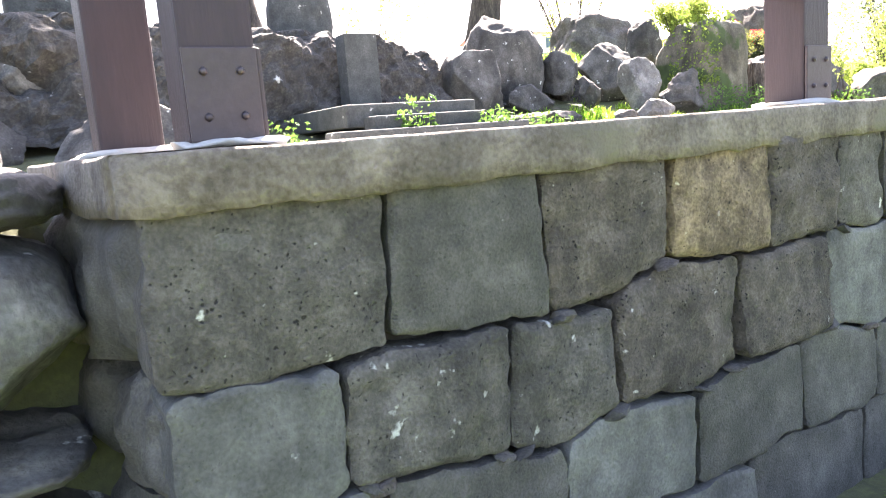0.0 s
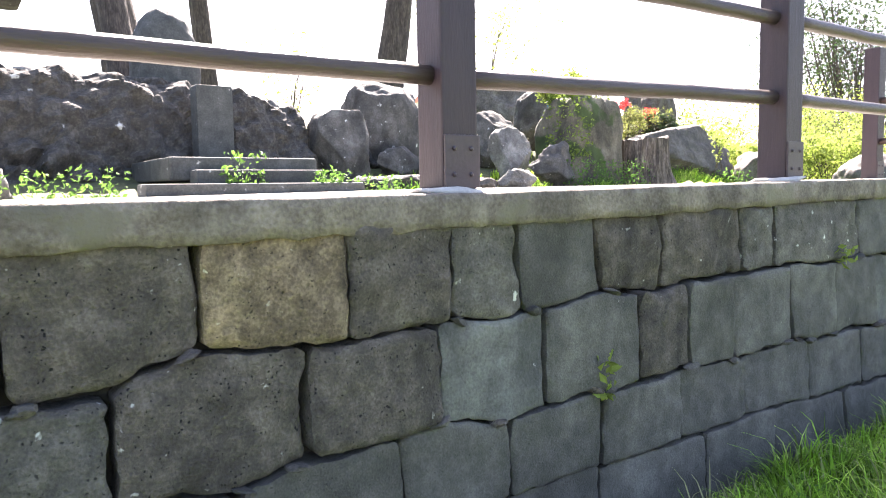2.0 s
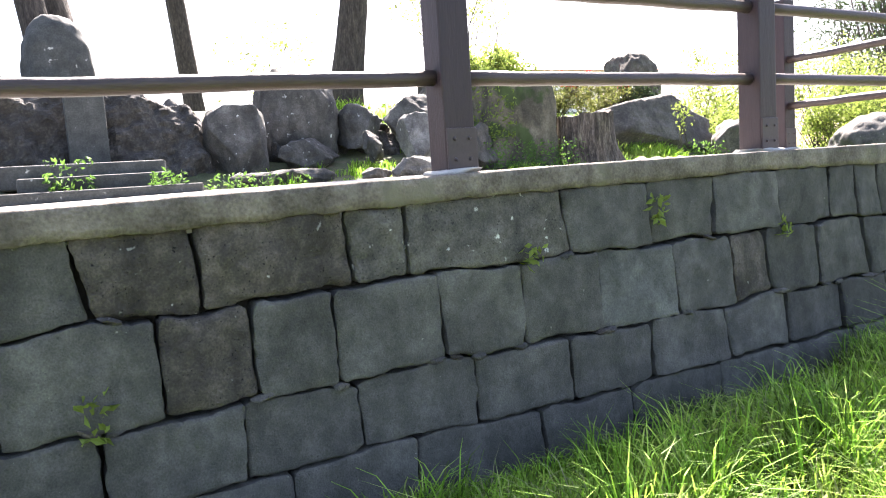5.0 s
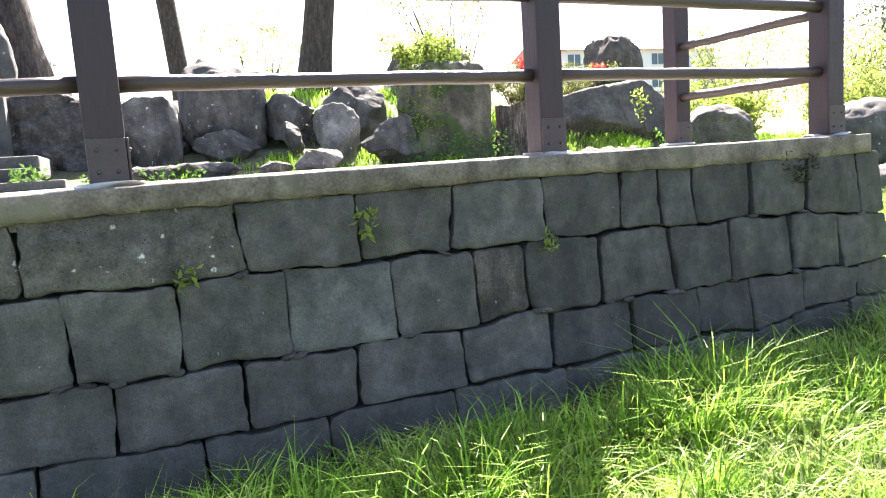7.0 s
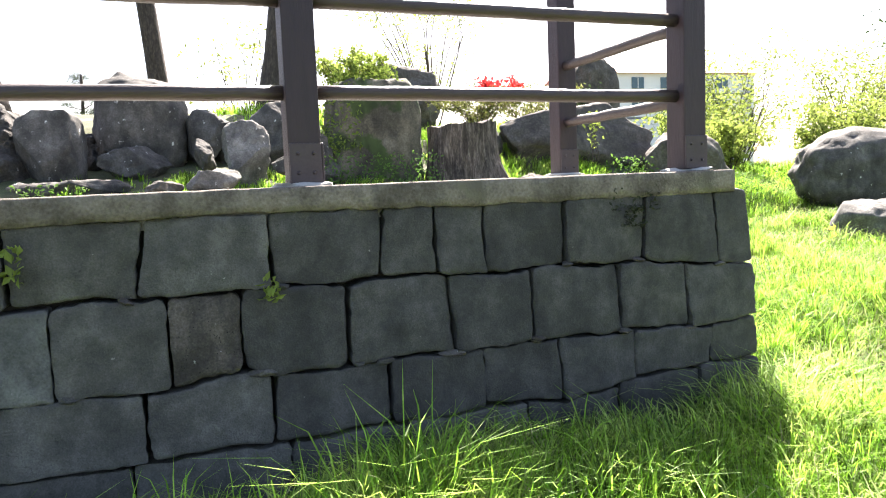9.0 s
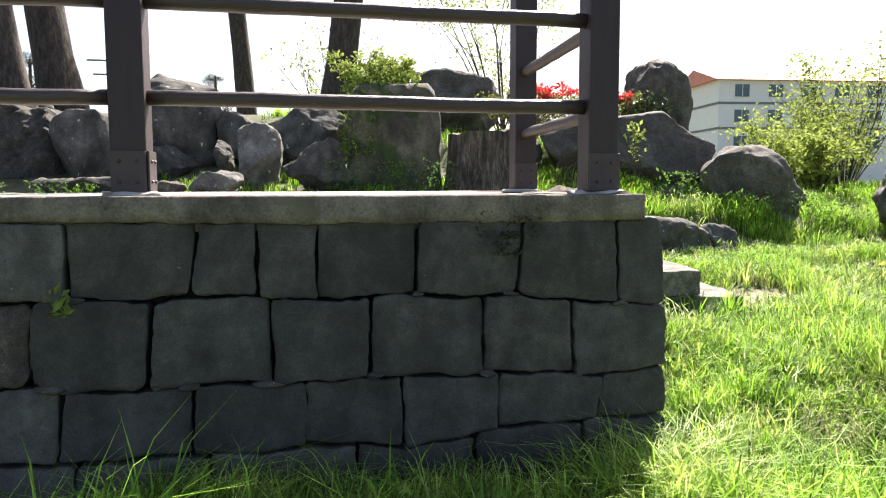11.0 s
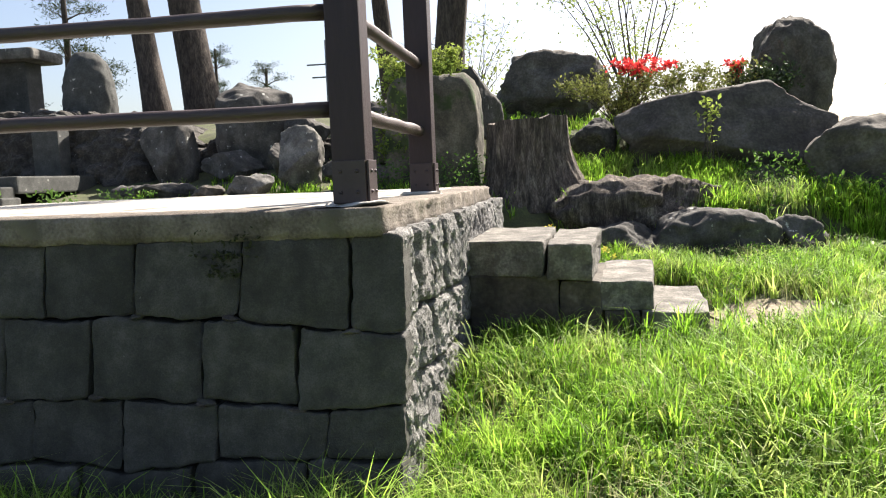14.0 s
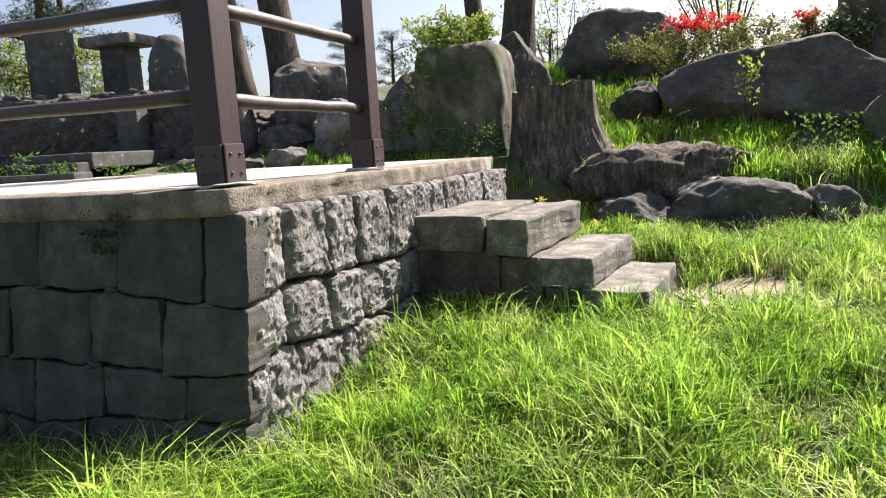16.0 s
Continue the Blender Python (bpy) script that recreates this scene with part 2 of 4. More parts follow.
M_TILE = material("red_roof", [(0.3, (0.6, 0.2, 0.13)), (0.7, (0.72, 0.28, 0.2))], 1, 0.7, 0.3, 6)
M_GLASS = material("far_window", [(0.3, (0.05, 0.09, 0.11)), (0.7, (0.09, 0.15, 0.18))], 1, 0.1, 0, 6)
M_STEEL = material("pole_steel", [(0.3, (0.12, 0.12, 0.12)), (0.7, (0.18, 0.18, 0.18))], 3, 0.5, 0.1, 10, metallic=0.5)


# ---------------------------------------------------------------- mesh tools
def part(name, bm, mat, parent=None, label="", smooth=False):
    me = bpy.data.meshes.new(name)
    bm.to_mesh(me)
    bm.free()
    me.materials.append(mat)
    if smooth:
        me.polygons.foreach_set("use_smooth", [True] * len(me.polygons))
    ob = new(name, me)
    if parent is not None:
        ob.parent = parent
    if label:
        ob["label"] = label
    return ob


def data_part(name, verts, faces, mat, parent=None, smooth=False):
    me = bpy.data.meshes.new(name)
    me.from_pydata(verts, [], faces)
    me.materials.append(mat)
    if smooth:
        me.polygons.foreach_set("use_smooth", [True] * len(me.polygons))
    ob = new(name, me)
    if parent is not None:
        ob.parent = parent
    return ob


def box(x0, x1, y0, y1, z0, z1, bevel=0.0, bm=None):
    bm = bm or bmesh.new()
    r = bmesh.ops.create_cube(bm, size=1.0)
    for v in r["verts"]:
        v.co = Vector((x0 + (v.co.x + 0.5) * (x1 - x0), y0 + (v.co.y + 0.5) * (y1 - y0), z0 + (v.co.z + 0.5) * (z1 - z0)))
    if bevel:
        ed = list({e for v in r["verts"] for e in v.link_edges})
        bmesh.ops.bevel(bm, geom=ed, offset=bevel, segments=2, affect="EDGES", profile=0.6)
    return bm


def tube(points, radii, sides=10, bm=None, rough=0.0, seed=0):
    """A round limb along points."""
    bm = bm or bmesh.new()
    pts = [Vector(p) for p in points]
    rings = []
    for i, p in enumerate(pts):
        d = (pts[min(i + 1, len(pts) - 1)] - pts[max(i - 1, 0)]).normalized()
        a = d.orthogonal().normalized() if abs(d.z) < 0.9 else Vector((1, 0, 0)).cross(d).normalized()
        c = d.cross(a)
        ring = []
        for k in range(sides):
            w = 2 * math.pi * k / sides
            r = radii[i] * (1 + (rough * noise.noise(Vector((math.cos(w) * 2.2 + seed, math.sin(w) * 2.2, i * 0.45))) if rough else 0))
            ring.append(bm.verts.new(p + (a * math.cos(w) + c * math.sin(w)) * r))
        rings.append(ring)
    for u, v in zip(rings, rings[1:]):
        for k in range(sides):
            bm.faces.new((u[k], u[(k + 1) % sides], v[(k + 1) % sides], v[k]))
    bm.faces.new(list(reversed(rings[0])))
    bm.faces.new(rings[-1])
    return bm


def fbm(p, octaves=4):
    return noise.fractal(p, 0.9, 2.1, octaves, noise_basis="PERLIN_ORIGINAL")


def rock_mesh(size, seed, detail=4, rough=0.22, cuts=7, flat_top=None, grain=0.02, boxy=0.0):
    """A weathered boulder: a ball cut by planes, then worn with noise at two scales."""
    rnd = random.Random(seed)
    bm = bmesh.new()
    bmesh.ops.create_icosphere(bm, subdivisions=detail, radius=1.0)
    planes = []
    for _ in range(cuts):
        n = Vector((rnd.gauss(0, 1), rnd.gauss(0, 1), rnd.gauss(0, 0.8))).normalized()
        planes.append((n, rnd.uniform(0.52, 0.86) * (1.3 if boxy else 1)))
    if flat_top:
        planes.append((Vector((rnd.uniform(-0.12, 0.12), rnd.uniform(-0.12, 0.12), 1)).normalized(), flat_top))
    off = Vector((seed * 3.17, seed * 1.31, seed * 7.7))
    s = Vector(size) / 2
    for v in bm.verts:
        p = v.co.copy()
        if boxy:
            p *= (abs(p.x) ** boxy + abs(p.y) ** boxy + abs(p.z) ** boxy) ** (-1 / boxy)
        for n, d in planes:
            h = p.dot(n) - d
            if h > 0:
                p -= n * h * 0.97
        crag = 0.35 - abs(noise.noise(p * 2.1 + off)) - 0.5 * abs(noise.noise(p * 4.3 - off))
        q = p * (1 + rough * (0.7 * fbm(p * 1.3 + off, 4) + 0.45 * crag))
        w = Vector((q.x * s.x, q.y * s.y, q.z * s.z))
        nn = Vector((p.x / s.x, p.y / s.y, p.z / s.z)).normalized()
        v.co = w + nn * grain * (fbm(w * 8 + off, 5) + 0.6 * noise.noise(w * 24 + off))
    return bm


def rock(name, x, y, z0, z1, wx, wy, seed, mat, label, turn=0.0, detail=5, rough=0.15, cuts=17, flat_top=None, lean=0.0, grain=0.014, sink=0.35, parent=None, boxy=0.0):
    """A boulder that stands from z0 to z1 and is sunk a little at its foot."""
    h = (z1 - z0) * (1 + sink)
    bm = rock_mesh((wx, wy, h), seed, detail, rough, cuts, flat_top, grain, boxy)
    lo = min(v.co.z for v in bm.verts)
    hi = max(v.co.z for v in bm.verts)
    k = h / (hi - lo)
    for v in bm.verts:
        v.co.z = (v.co.z - lo) * k
    ob = part(name, bm, mat, parent, smooth=True)
    ob.matrix_basis = pose(x, y, z1 - h, 0, lean, turn)
    if parent is None:
        tagged(ob, label, "rock")
    else:
        ob["label"] = label
    return ob


def smoothstep(a, b, x):
    t = max(0.0, min(1.0, (x - a) / (b - a)))
    return t * t * (3 - 2 * t)


def blades(name, spots, mat, rnd, width=0.006, bend=0.5, tall=None):
    """Grass: bent tapering blades. spots: (x, y, z, height, direction of the bend)."""
    verts, faces = [], []
    for x, y, z, h, a in spots:
        dx, dy = math.cos(a), math.sin(a)
        w = width * rnd.uniform(0.6, 1.3)
        px, py = -dy * w, dx * w
        bnd = bend * rnd.uniform(0.2, 1.3) * h
        i = len(verts)
        verts += [(x - px, y - py, z - 0.03), (x + px, y + py, z - 0.03),
                  (x - px * 0.9 + dx * bnd * 0.12, y - py * 0.9 + dy * bnd * 0.12, z + h * 0.45), (x + px * 0.9 + dx * bnd * 0.12, y + py * 0.9 + dy * bnd * 0.12, z + h * 0.45),
                  (x - px * 0.55 + dx * bnd * 0.45, y - py * 0.55 + dy * bnd * 0.45, z + h * 0.8), (x + px * 0.55 + dx * bnd * 0.45, y + py * 0.55 + dy * bnd * 0.45, z + h * 0.8),
                  (x + dx * bnd, y + dy * bnd, z + h * rnd.uniform(0.82, 1.0))]
        faces += [(i, i + 1, i + 3, i + 2), (i + 2, i + 3, i + 5, i + 4), (i + 4, i + 5, i + 6)]
    return verts, faces


def leaf_cloud(spots, rnd, size=0.03, shape=0.45, droop=0.0):
    """Small folded leaves, each a pair of triangles, at the given places."""
    verts, faces = [], []
    for p in spots:
        d = Vector((rnd.gauss(0, 1), rnd.gauss(0, 1), rnd.gauss(0.3 - droop, 0.8))).normalized()
        s = d.cross(Vector((rnd.gauss(0, 1), rnd.gauss(0, 1), rnd.gauss(0, 1)))).normalized()
        L = size * rnd.uniform(0.6, 1.35)
        up = d.cross(s) * L * 0.12
        i = len(verts)
        p = Vector(p)
        verts += [tuple(p), tuple(p + d * L * 0.5 + s * L * shape * 0.5 + up), tuple(p + d * L), tuple(p + d * L * 0.5 - s * L * shape * 0.5 + up)]
        faces += [(i, i + 1, i + 2), (i, i + 2, i + 3)]
    return verts, faces


# ---------------------------------------------------------------- the lie of the land
def ground(x, y):
    """Height of the open ground: a lawn in front of the terrace that climbs to a rocky bank behind it."""
    lawn = -0.25 - 0.08 * smoothstep(4.5, 0.5, x)
    side = smoothstep(8.4, 9.1, x)
    rise = 0.20 * smoothstep(0.3, 1.8, y) + 0.13 * smoothstep(1.2, 3.0, y) + 0.24 * smoothstep(2.8, 5.0, y)
    z = lawn + rise * side
    bank = 0.42 * smoothstep(5.25, 5.75, y) + 0.38 * smoothstep(5.7, 6.8, y) + 0.45 * smoothstep(6.8, 7.9, y) + 0.35 * smoothstep(7.8, 10, y)
    inner = 0.86 + 0.20 * smoothstep(5.0, 6.2, y) + 0.25 * smoothstep(6.0, 7.3, y) + 0.55 * smoothstep(7.1, 8.3, y) + 0.35 * smoothstep(8, 10, y)
    east = 1.0 - 0.55 * smoothstep(12.3, 14.5, x)
    z_right = z + bank * east
    behind = smoothstep(1.4, 1.9, y)
    z_left = lawn * (1 - behind) + inner * behind
    back = smoothstep(4.9, 5.8, y)
    k = smoothstep(8.3, 8.62, x) * (1 - back) + smoothstep(8.4, 9.7, x) * back
    out = z_left * (1 - k) + z_right * k
    if y > 12:
        out += (1.2 - out) * smoothstep(12, 30, y)
    return out + 0.03 * noise.noise(Vector((x * 0.9, y * 0.9, 0.3))) + 0.012 * noise.noise(Vector((x * 4, y * 4, 2.3)))


def ground_sheet():
    fine_x = [-6 + 0.16 * i for i in range(150)]
    xs = [-900, -300, -100, -40, -20, -12, -8] + fine_x + [20, 24, 30, 45, 80, 150, 400, 900]
    ys = [-900, -300, -100, -40, -15, -8, -5] + [-3.6 + 0.14 * i for i in range(116)] + [13.2, 14.5, 16, 18, 21, 25, 32, 45, 80, 150, 400, 900]
    verts = [(x, y, ground(x, y)) for y in ys for x in xs]
    n = len(xs)
    faces = [(j * n + i, j * n + i + 1, (j + 1) * n + i + 1, (j + 1) * n + i) for j in range(len(ys) - 1) for i in range(n - 1)]
    return tagged(data_part("ground", verts, faces, M_SOIL, smooth=True), "grassy earth that climbs to a stony bank", "ground", kind="structure")


ground_sheet()

# ---------------------------------------------------------------- terrace: core, cap, floor
CORNER = 8.66


def cap_z(x):
    """Top of the rim and of the floor behind it."""
    return 0.992 + 0.034 * smoothstep(1.5, 5.5, x)


def face_y(x, z):
    """The front face, upright at one end and battered at the other."""
    return 1.155 - (0.95 - z) * (0.02 + 0.10 * smoothstep(2.5, 6.5, x))


def side_x(y, z):
    """The end face, which runs back to the steps."""
    return 8.69 + (y - 1.15) * 0.058


def prism(outline, z0, z1):
    bm = bmesh.new()
    lo = [bm.verts.new((x, y, z0)) for x, y in outline]
    hi = [bm.verts.new((x, y, z1)) for x, y in outline]
    n = len(outline)
    bm.faces.new(list(reversed(lo)))
    bm.faces.new(hi)
    for i in range(n):
        bm.faces.new((lo[i], lo[(i + 1) % n], hi[(i + 1) % n], hi[i]))
    return bm


terrace = tagged(part("wall_terrace", prism([(0.2, 1.25), (8.57, 1.25), (8.80, 5.0), (0.2, 5.4)], -0.5, 0.9), M_CORE), "dark earth core behind the dry-laid stone blocks", "wall", kind="structure")


def cap_strip():
    """The concrete rim, with a ragged lower edge where it was poured over the stones."""
    verts, faces = [], []
    line = []
    for i in range(20):
        y = 2.2 - 1.06 * i / 20
        line.append((0.02 + 0.09 * (2.2 - y) / 1.06, y, -1, 0))
    for i in range(6):
        a = math.pi * (1 + 0.5 * i / 5)
        line.append((0.165 + 0.055 * math.cos(a), 1.195 + 0.055 * math.sin(a), math.cos(a), math.sin(a)))
    for i in range(420):
        x = 0.18 + (CORNER - 0.045 - 0.18) * i / 419
        line.append((x, 1.14 + 0.005 * noise.noise(Vector((x * 2, 0, 5))), 0, -1))
    for i in range(1, 120):
        y = 1.14 + 3.8 * i / 119
        line.append((CORNER - 0.035 + (y - 1.14) * 0.062 + 0.02 * noise.noise(Vector((y * 2.3, 3, 5))) - 0.12 * smoothstep(4.2, 4.9, y), y, 1, 0))
    for i, (x, y, nx, ny) in enumerate(line):
        q = Vector((x * 2.2, y * 2.2, 1))
        zt = cap_z(x) + 0.003 * noise.noise(q * 3)
        zb = zt - 0.105 - 0.02 * smoothstep(6, 8.5, x) + 0.009 * noise.noise(q * 1.1) + 0.010 * noise.noise(q * 4.5) + 0.006 * noise.noise(q * 12)
        rgh = 0.004 if ny < -0.1 or x < 1 else 0.022
        for k, (f, inset) in enumerate(((0.0, 0.03), (0.04, 0.0), (0.35, 0.0), (0.7, 0.0), (0.94, 0.001), (1.0, 0.008))):
            z = zb + (zt - zb) * f
            d = -inset + rgh * noise.noise(Vector((x * 7, y * 7, z * 16))) + rgh * 0.5 * noise.noise(Vector((x * 25, y * 25, z * 40)))
            verts.append((x + nx * d, y + ny * d, z))
        verts.append((x - nx * 0.3, y - ny * 0.3, zt + 0.002))
    n = 7
    for i in range(len(line) - 1):
        for k in range(n - 1):
            a, b = i * n + k, (i + 1) * n + k
            faces.append((a, b, b + 1, a + 1))
    return data_part("trim_cap", verts, faces, M_CAP, smooth=True)


tagged(cap_strip(), "weathered beige concrete rim on top of the stone wall", "coping", kind="structure")


def floor_mesh():
    bm = prism([(0.24, 1.26), (2.0, 1.2), (4.0, 1.2), (6.0, 1.2), (8.57, 1.2), (8.78, 4.75), (8.4, 5.05), (6.0, 5.3), (4.0, 5.4), (2.0, 5.5), (0.1, 5.6)], 0.88, 0.99)
    for v in bm.verts:
        if v.co.z > 0.95:
            v.co.z = cap_z(v.co.x) - 0.003
    bmesh.ops.triangulate(bm, faces=bm.faces[:])
    return bm


tagged(part("floor", floor_mesh(), M_FLOOR), "pale dusty concrete floor of the terrace", "floor", kind="structure")


# ---------------------------------------------------------------- wall stones
def stone_mesh(left, right, lo, hi, to_world, seed, rough=0.008, worn=0.02, depth=0.16, nu=26, nv=18, gap=0.005):
    """One block between two upright joints, each (at the top, at the foot), and two bed lines. to_world(u, v, w) gives the place, w outwards. worn: how far its arrises are rounded."""
    bm = bmesh.new()
    grid = []
    off = seed * 5.31
    rnd = random.Random(seed * 7 + 1)
    g = [gap * rnd.uniform(0.5, 1.5) for _ in range(4)]
    bulge = [rnd.uniform(0.004, 0.016) for _ in range(4)]
    tip = Vector((rnd.uniform(-1, 1), 0, rnd.uniform(-1, 1))) * 0.012
    proud = rnd.uniform(-0.008, 0.008)
    radius = worn * rnd.uniform(1.2, 2.4)
    # a shallow dressed facet that crosses the face at a slant
    fa = rnd.uniform(0, 6.28)
    fn, fd = (math.cos(fa), math.sin(fa)), rnd.uniform(0.06, 0.16)
    um, vm = (left[0] + left[1] + right[0] + right[1]) / 4, (lo((left[1] + right[1]) / 2) + hi((left[0] + right[0]) / 2)) / 2
    for j in range(nv):
        row = []
        t = j / (nv - 1)
        for i in range(nu):
            s = i / (nu - 1)
            # rows bunched at the rim, so that the worn edge is round
            ss, tt = (0.5 - 0.5 * math.cos(math.pi * s)) * 0.75 + s * 0.25, (0.5 - 0.5 * math.cos(math.pi * t)) * 0.75 + t * 0.25
            ua = left[1] * (1 - tt) + left[0] * tt + g[0]
            ub = right[1] * (1 - tt) + right[0] * tt - g[1]
            u = ua * (1 - ss) + ub * ss
            va, vb = lo(u) + g[2], hi(u) - g[3]
            v = va * (1 - tt) + vb * tt
            ru, rv = min(ss, 1 - ss) * (ub - ua), min(tt, 1 - tt) * (vb - va)
            e = min(ru, rv)
            cu, cv = max(0.0, radius - ru), max(0.0, radius - rv)
            cut = max(0.0, math.hypot(cu, cv) - radius)
            u += cut * 0.8 * (1 if ss < 0.5 else -1)
            v += cut * 0.8 * (1 if tt < 0.5 else -1)
            q = Vector((u, v, off))
            edge = max(0.0, 1 - e / 0.05)
            u += (bulge[0] * noise.noise(q * 5) + 0.008 * noise.noise(q * 17) + 0.006 * noise.noise(q * 42)) * edge
            v += (bulge[1] * noise.noise(q * 5 + Vector((9, 4, 2))) + 0.008 * noise.noise(q * 17 + Vector((3, 8, 2))) + 0.006 * noise.noise(q * 42 + Vector((5, 1, 2)))) * edge
            chip = 0.7 + 1.1 * noise.noise(q * 9 + Vector((0, 0, 5)))
            w = -worn * chip * max(0.0, 1 - e / (worn * 1.3)) ** 1.7 - 0.10 * worn * max(0.0, 1 - e / 0.09)
            w += rough * (0.9 * noise.noise(q * 4.5) + 0.7 * fbm(q * 14, 5) + 0.25 * noise.noise(q * 45))
            w -= 0.10 * max(0.0, (u - um) * fn[0] + (v - vm) * fn[1] - fd)
            w += proud + tip.x * (ss - 0.5) + tip.z * (tt - 0.5)
            row.append(bm.verts.new(to_world(u, v, w)))
        grid.append(row)
    for j in range(nv - 1):
        for i in range(nu - 1):
            bm.faces.new((grid[j][i], grid[j][i + 1], grid[j + 1][i + 1], grid[j + 1][i]))
    rim = grid[0] + [r[-1] for r in grid[1:]] + list(reversed(grid[-1][:-1])) + [r[0] for r in reversed(grid[1:-1])]
    back = to_world(left[1], vm, -depth) - to_world(left[1], vm, 0)
    ring = [bm.verts.new(vtx.co + back) for vtx in rim]
    n = len(rim)
    for i in range(n):
        bm.edges.get((rim[i], rim[(i + 1) % n])).smooth = False
        bm.faces.new((rim[i], ring[i], ring[(i + 1) % n], rim[(i + 1) % n]))
    bmesh.ops.recalc_face_normals(bm, faces=bm.faces[:])
    return bm


def front(u, v, w):
    return Vector((u, face_y(u, v) - w, v))


def end(u, v, w):
    return Vector((side_x(u, v) + w, u, v))


def left_end(u, v, w):
    return Vector((0.13 - (u - 1.15) * 0.16 - w, u, v))


def course(joints, lo, hi, to_world, parent, pick, seed, rough, gap=0.0065, worn=0.010):
    """A row of blocks between upright joints, each one place or (at the top, at the foot); lo and hi are the bed lines."""
    pairs = [j if isinstance(j, tuple) else (j, j) for j in joints]
    for i in range(len(pairs) - 1):
        mat, k = pick(i)
        part("stone", stone_mesh(pairs[i], pairs[i + 1], lo, hi, to_world, seed * 40 + i, rough * k, worn * (1.6 if k > 1 else 1), 0.16, *((36, 28) if mat == M_ROUGH else (30, 22)), gap), mat, parent, smooth=mat != M_ROUGH)


def bed(seed, *knots):
    """A bed line through knots (place, height), a little wavy between them."""
    def line(x):
        z = knots[0][1]
        for (x0, z0), (x1, z1) in zip(knots, knots[1:]):
            if x >= x0:
                z = z0 + (z1 - z0) * min(1.0, (x - x0) / (x1 - x0))
        return z + 0.006 * math.sin(x * 9.3 + seed) + 0.003 * math.sin(x * 23 + seed)
    return line


bed_0 = lambda x: 0.925
bed_1 = bed(1, (0.1, 0.575), (0.56, 0.575), (0.98, 0.562), (1.17, 0.552), (1.27, 0.602), (1.4, 0.61), (1.8, 0.598), (2.43, 0.60), (2.82, 0.625), (3.16, 0.612), (3.6, 0.628), (3.93, 0.636), (4.74, 0.626), (5.67, 0.616), (6.18, 0.612), (6.64, 0.618), (7.15, 0.60), (7.56, 0.598), (8.01, 0.588), (8.12, 0.56), (8.48, 0.54), (8.72, 0.522))
bed_2 = bed(2, (0.1, 0.315), (0.45, 0.31), (0.84, 0.27), (1.0, 0.25), (1.18, 0.28), (1.46, 0.255), (1.66, 0.29), (1.95, 0.277), (2.1, 0.30), (2.35, 0.262), (3.0, 0.276), (3.6, 0.268), (4.06, 0.278), (4.5, 0.27), (4.88, 0.262), (5.76, 0.26), (6.04, 0.292), (6.16, 0.262), (7.36, 0.26), (7.86, 0.25), (8.26, 0.23), (8.7, 0.243))
bed_3 = bed(3, (0.1, -0.04), (1.46, -0.015), (2.8, 0.0), (3.25, -0.02), (3.7, 0.012), (4.67, -0.02), (5.65, -0.005), (6.64, -0.015), (7.08, -0.005), (7.5, -0.04), (7.9, 0.008), (8.36, 0.035), (8.7, 0.016))
bed_4 = lambda x: -0.42
JOINTS_1 = [0.13, (0.585, 0.565), (0.97, 0.98), 1.396, 1.796, 2.15, (2.41, 2.436), (2.765, 2.82), (3.14, 3.158), (3.68, 3.715), 3.932, (4.71, 4.735), 5.222, (5.705, 5.665), 6.18, (6.66, 6.64), 6.903, 7.148, (7.57, 7.557), (8.04, 8.01), 8.483, 8.712]
JOINTS_2 = [0.13, (0.46, 0.448), (0.865, 0.84), (1.19, 1.18), (1.673, 1.66), 2.097, 2.527, 3.0, 3.307, 3.612, (4.052, 4.065), 4.452, 4.885, 5.357, 5.764, 6.045, (6.495, 6.468), 6.955, (7.372, 7.355), 7.855, 8.261, 8.712]
JOINTS_3 = [0.13, 0.52, 0.991, 1.46, (1.95, 1.958), 2.362, 2.797, (3.262, 3.24), 3.687, 4.185, 4.68, (5.16, 5.145), 5.66, (6.16, 6.135), 6.642, 7.087, 7.495, (7.92, 7.905), (8.385, 8.36), 8.70]
JOINTS_4 = [0.13, 0.6, 1.2, 1.7, 2.3, 2.8, 3.4, 3.9, 4.5, 5.0, 5.6, 6.2, 6.7, 7.3, 7.8, 8.3, 8.69]


# from index dark on, blocks towards the corner get the grey with painted-in shade
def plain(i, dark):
    return (M_STONE_SHADED if i >= dark else M_STONE), 0.6


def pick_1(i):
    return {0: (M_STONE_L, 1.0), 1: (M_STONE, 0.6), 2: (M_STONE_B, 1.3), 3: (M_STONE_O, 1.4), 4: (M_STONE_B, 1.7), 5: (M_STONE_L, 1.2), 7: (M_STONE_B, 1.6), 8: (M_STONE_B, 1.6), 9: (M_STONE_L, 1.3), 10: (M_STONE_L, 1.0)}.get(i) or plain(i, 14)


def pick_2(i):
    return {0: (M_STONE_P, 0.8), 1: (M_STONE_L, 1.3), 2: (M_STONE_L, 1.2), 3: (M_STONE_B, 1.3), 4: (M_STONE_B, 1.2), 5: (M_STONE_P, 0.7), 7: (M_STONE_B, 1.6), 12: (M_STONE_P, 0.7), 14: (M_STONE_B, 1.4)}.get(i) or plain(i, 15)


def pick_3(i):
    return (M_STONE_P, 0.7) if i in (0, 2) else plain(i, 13)


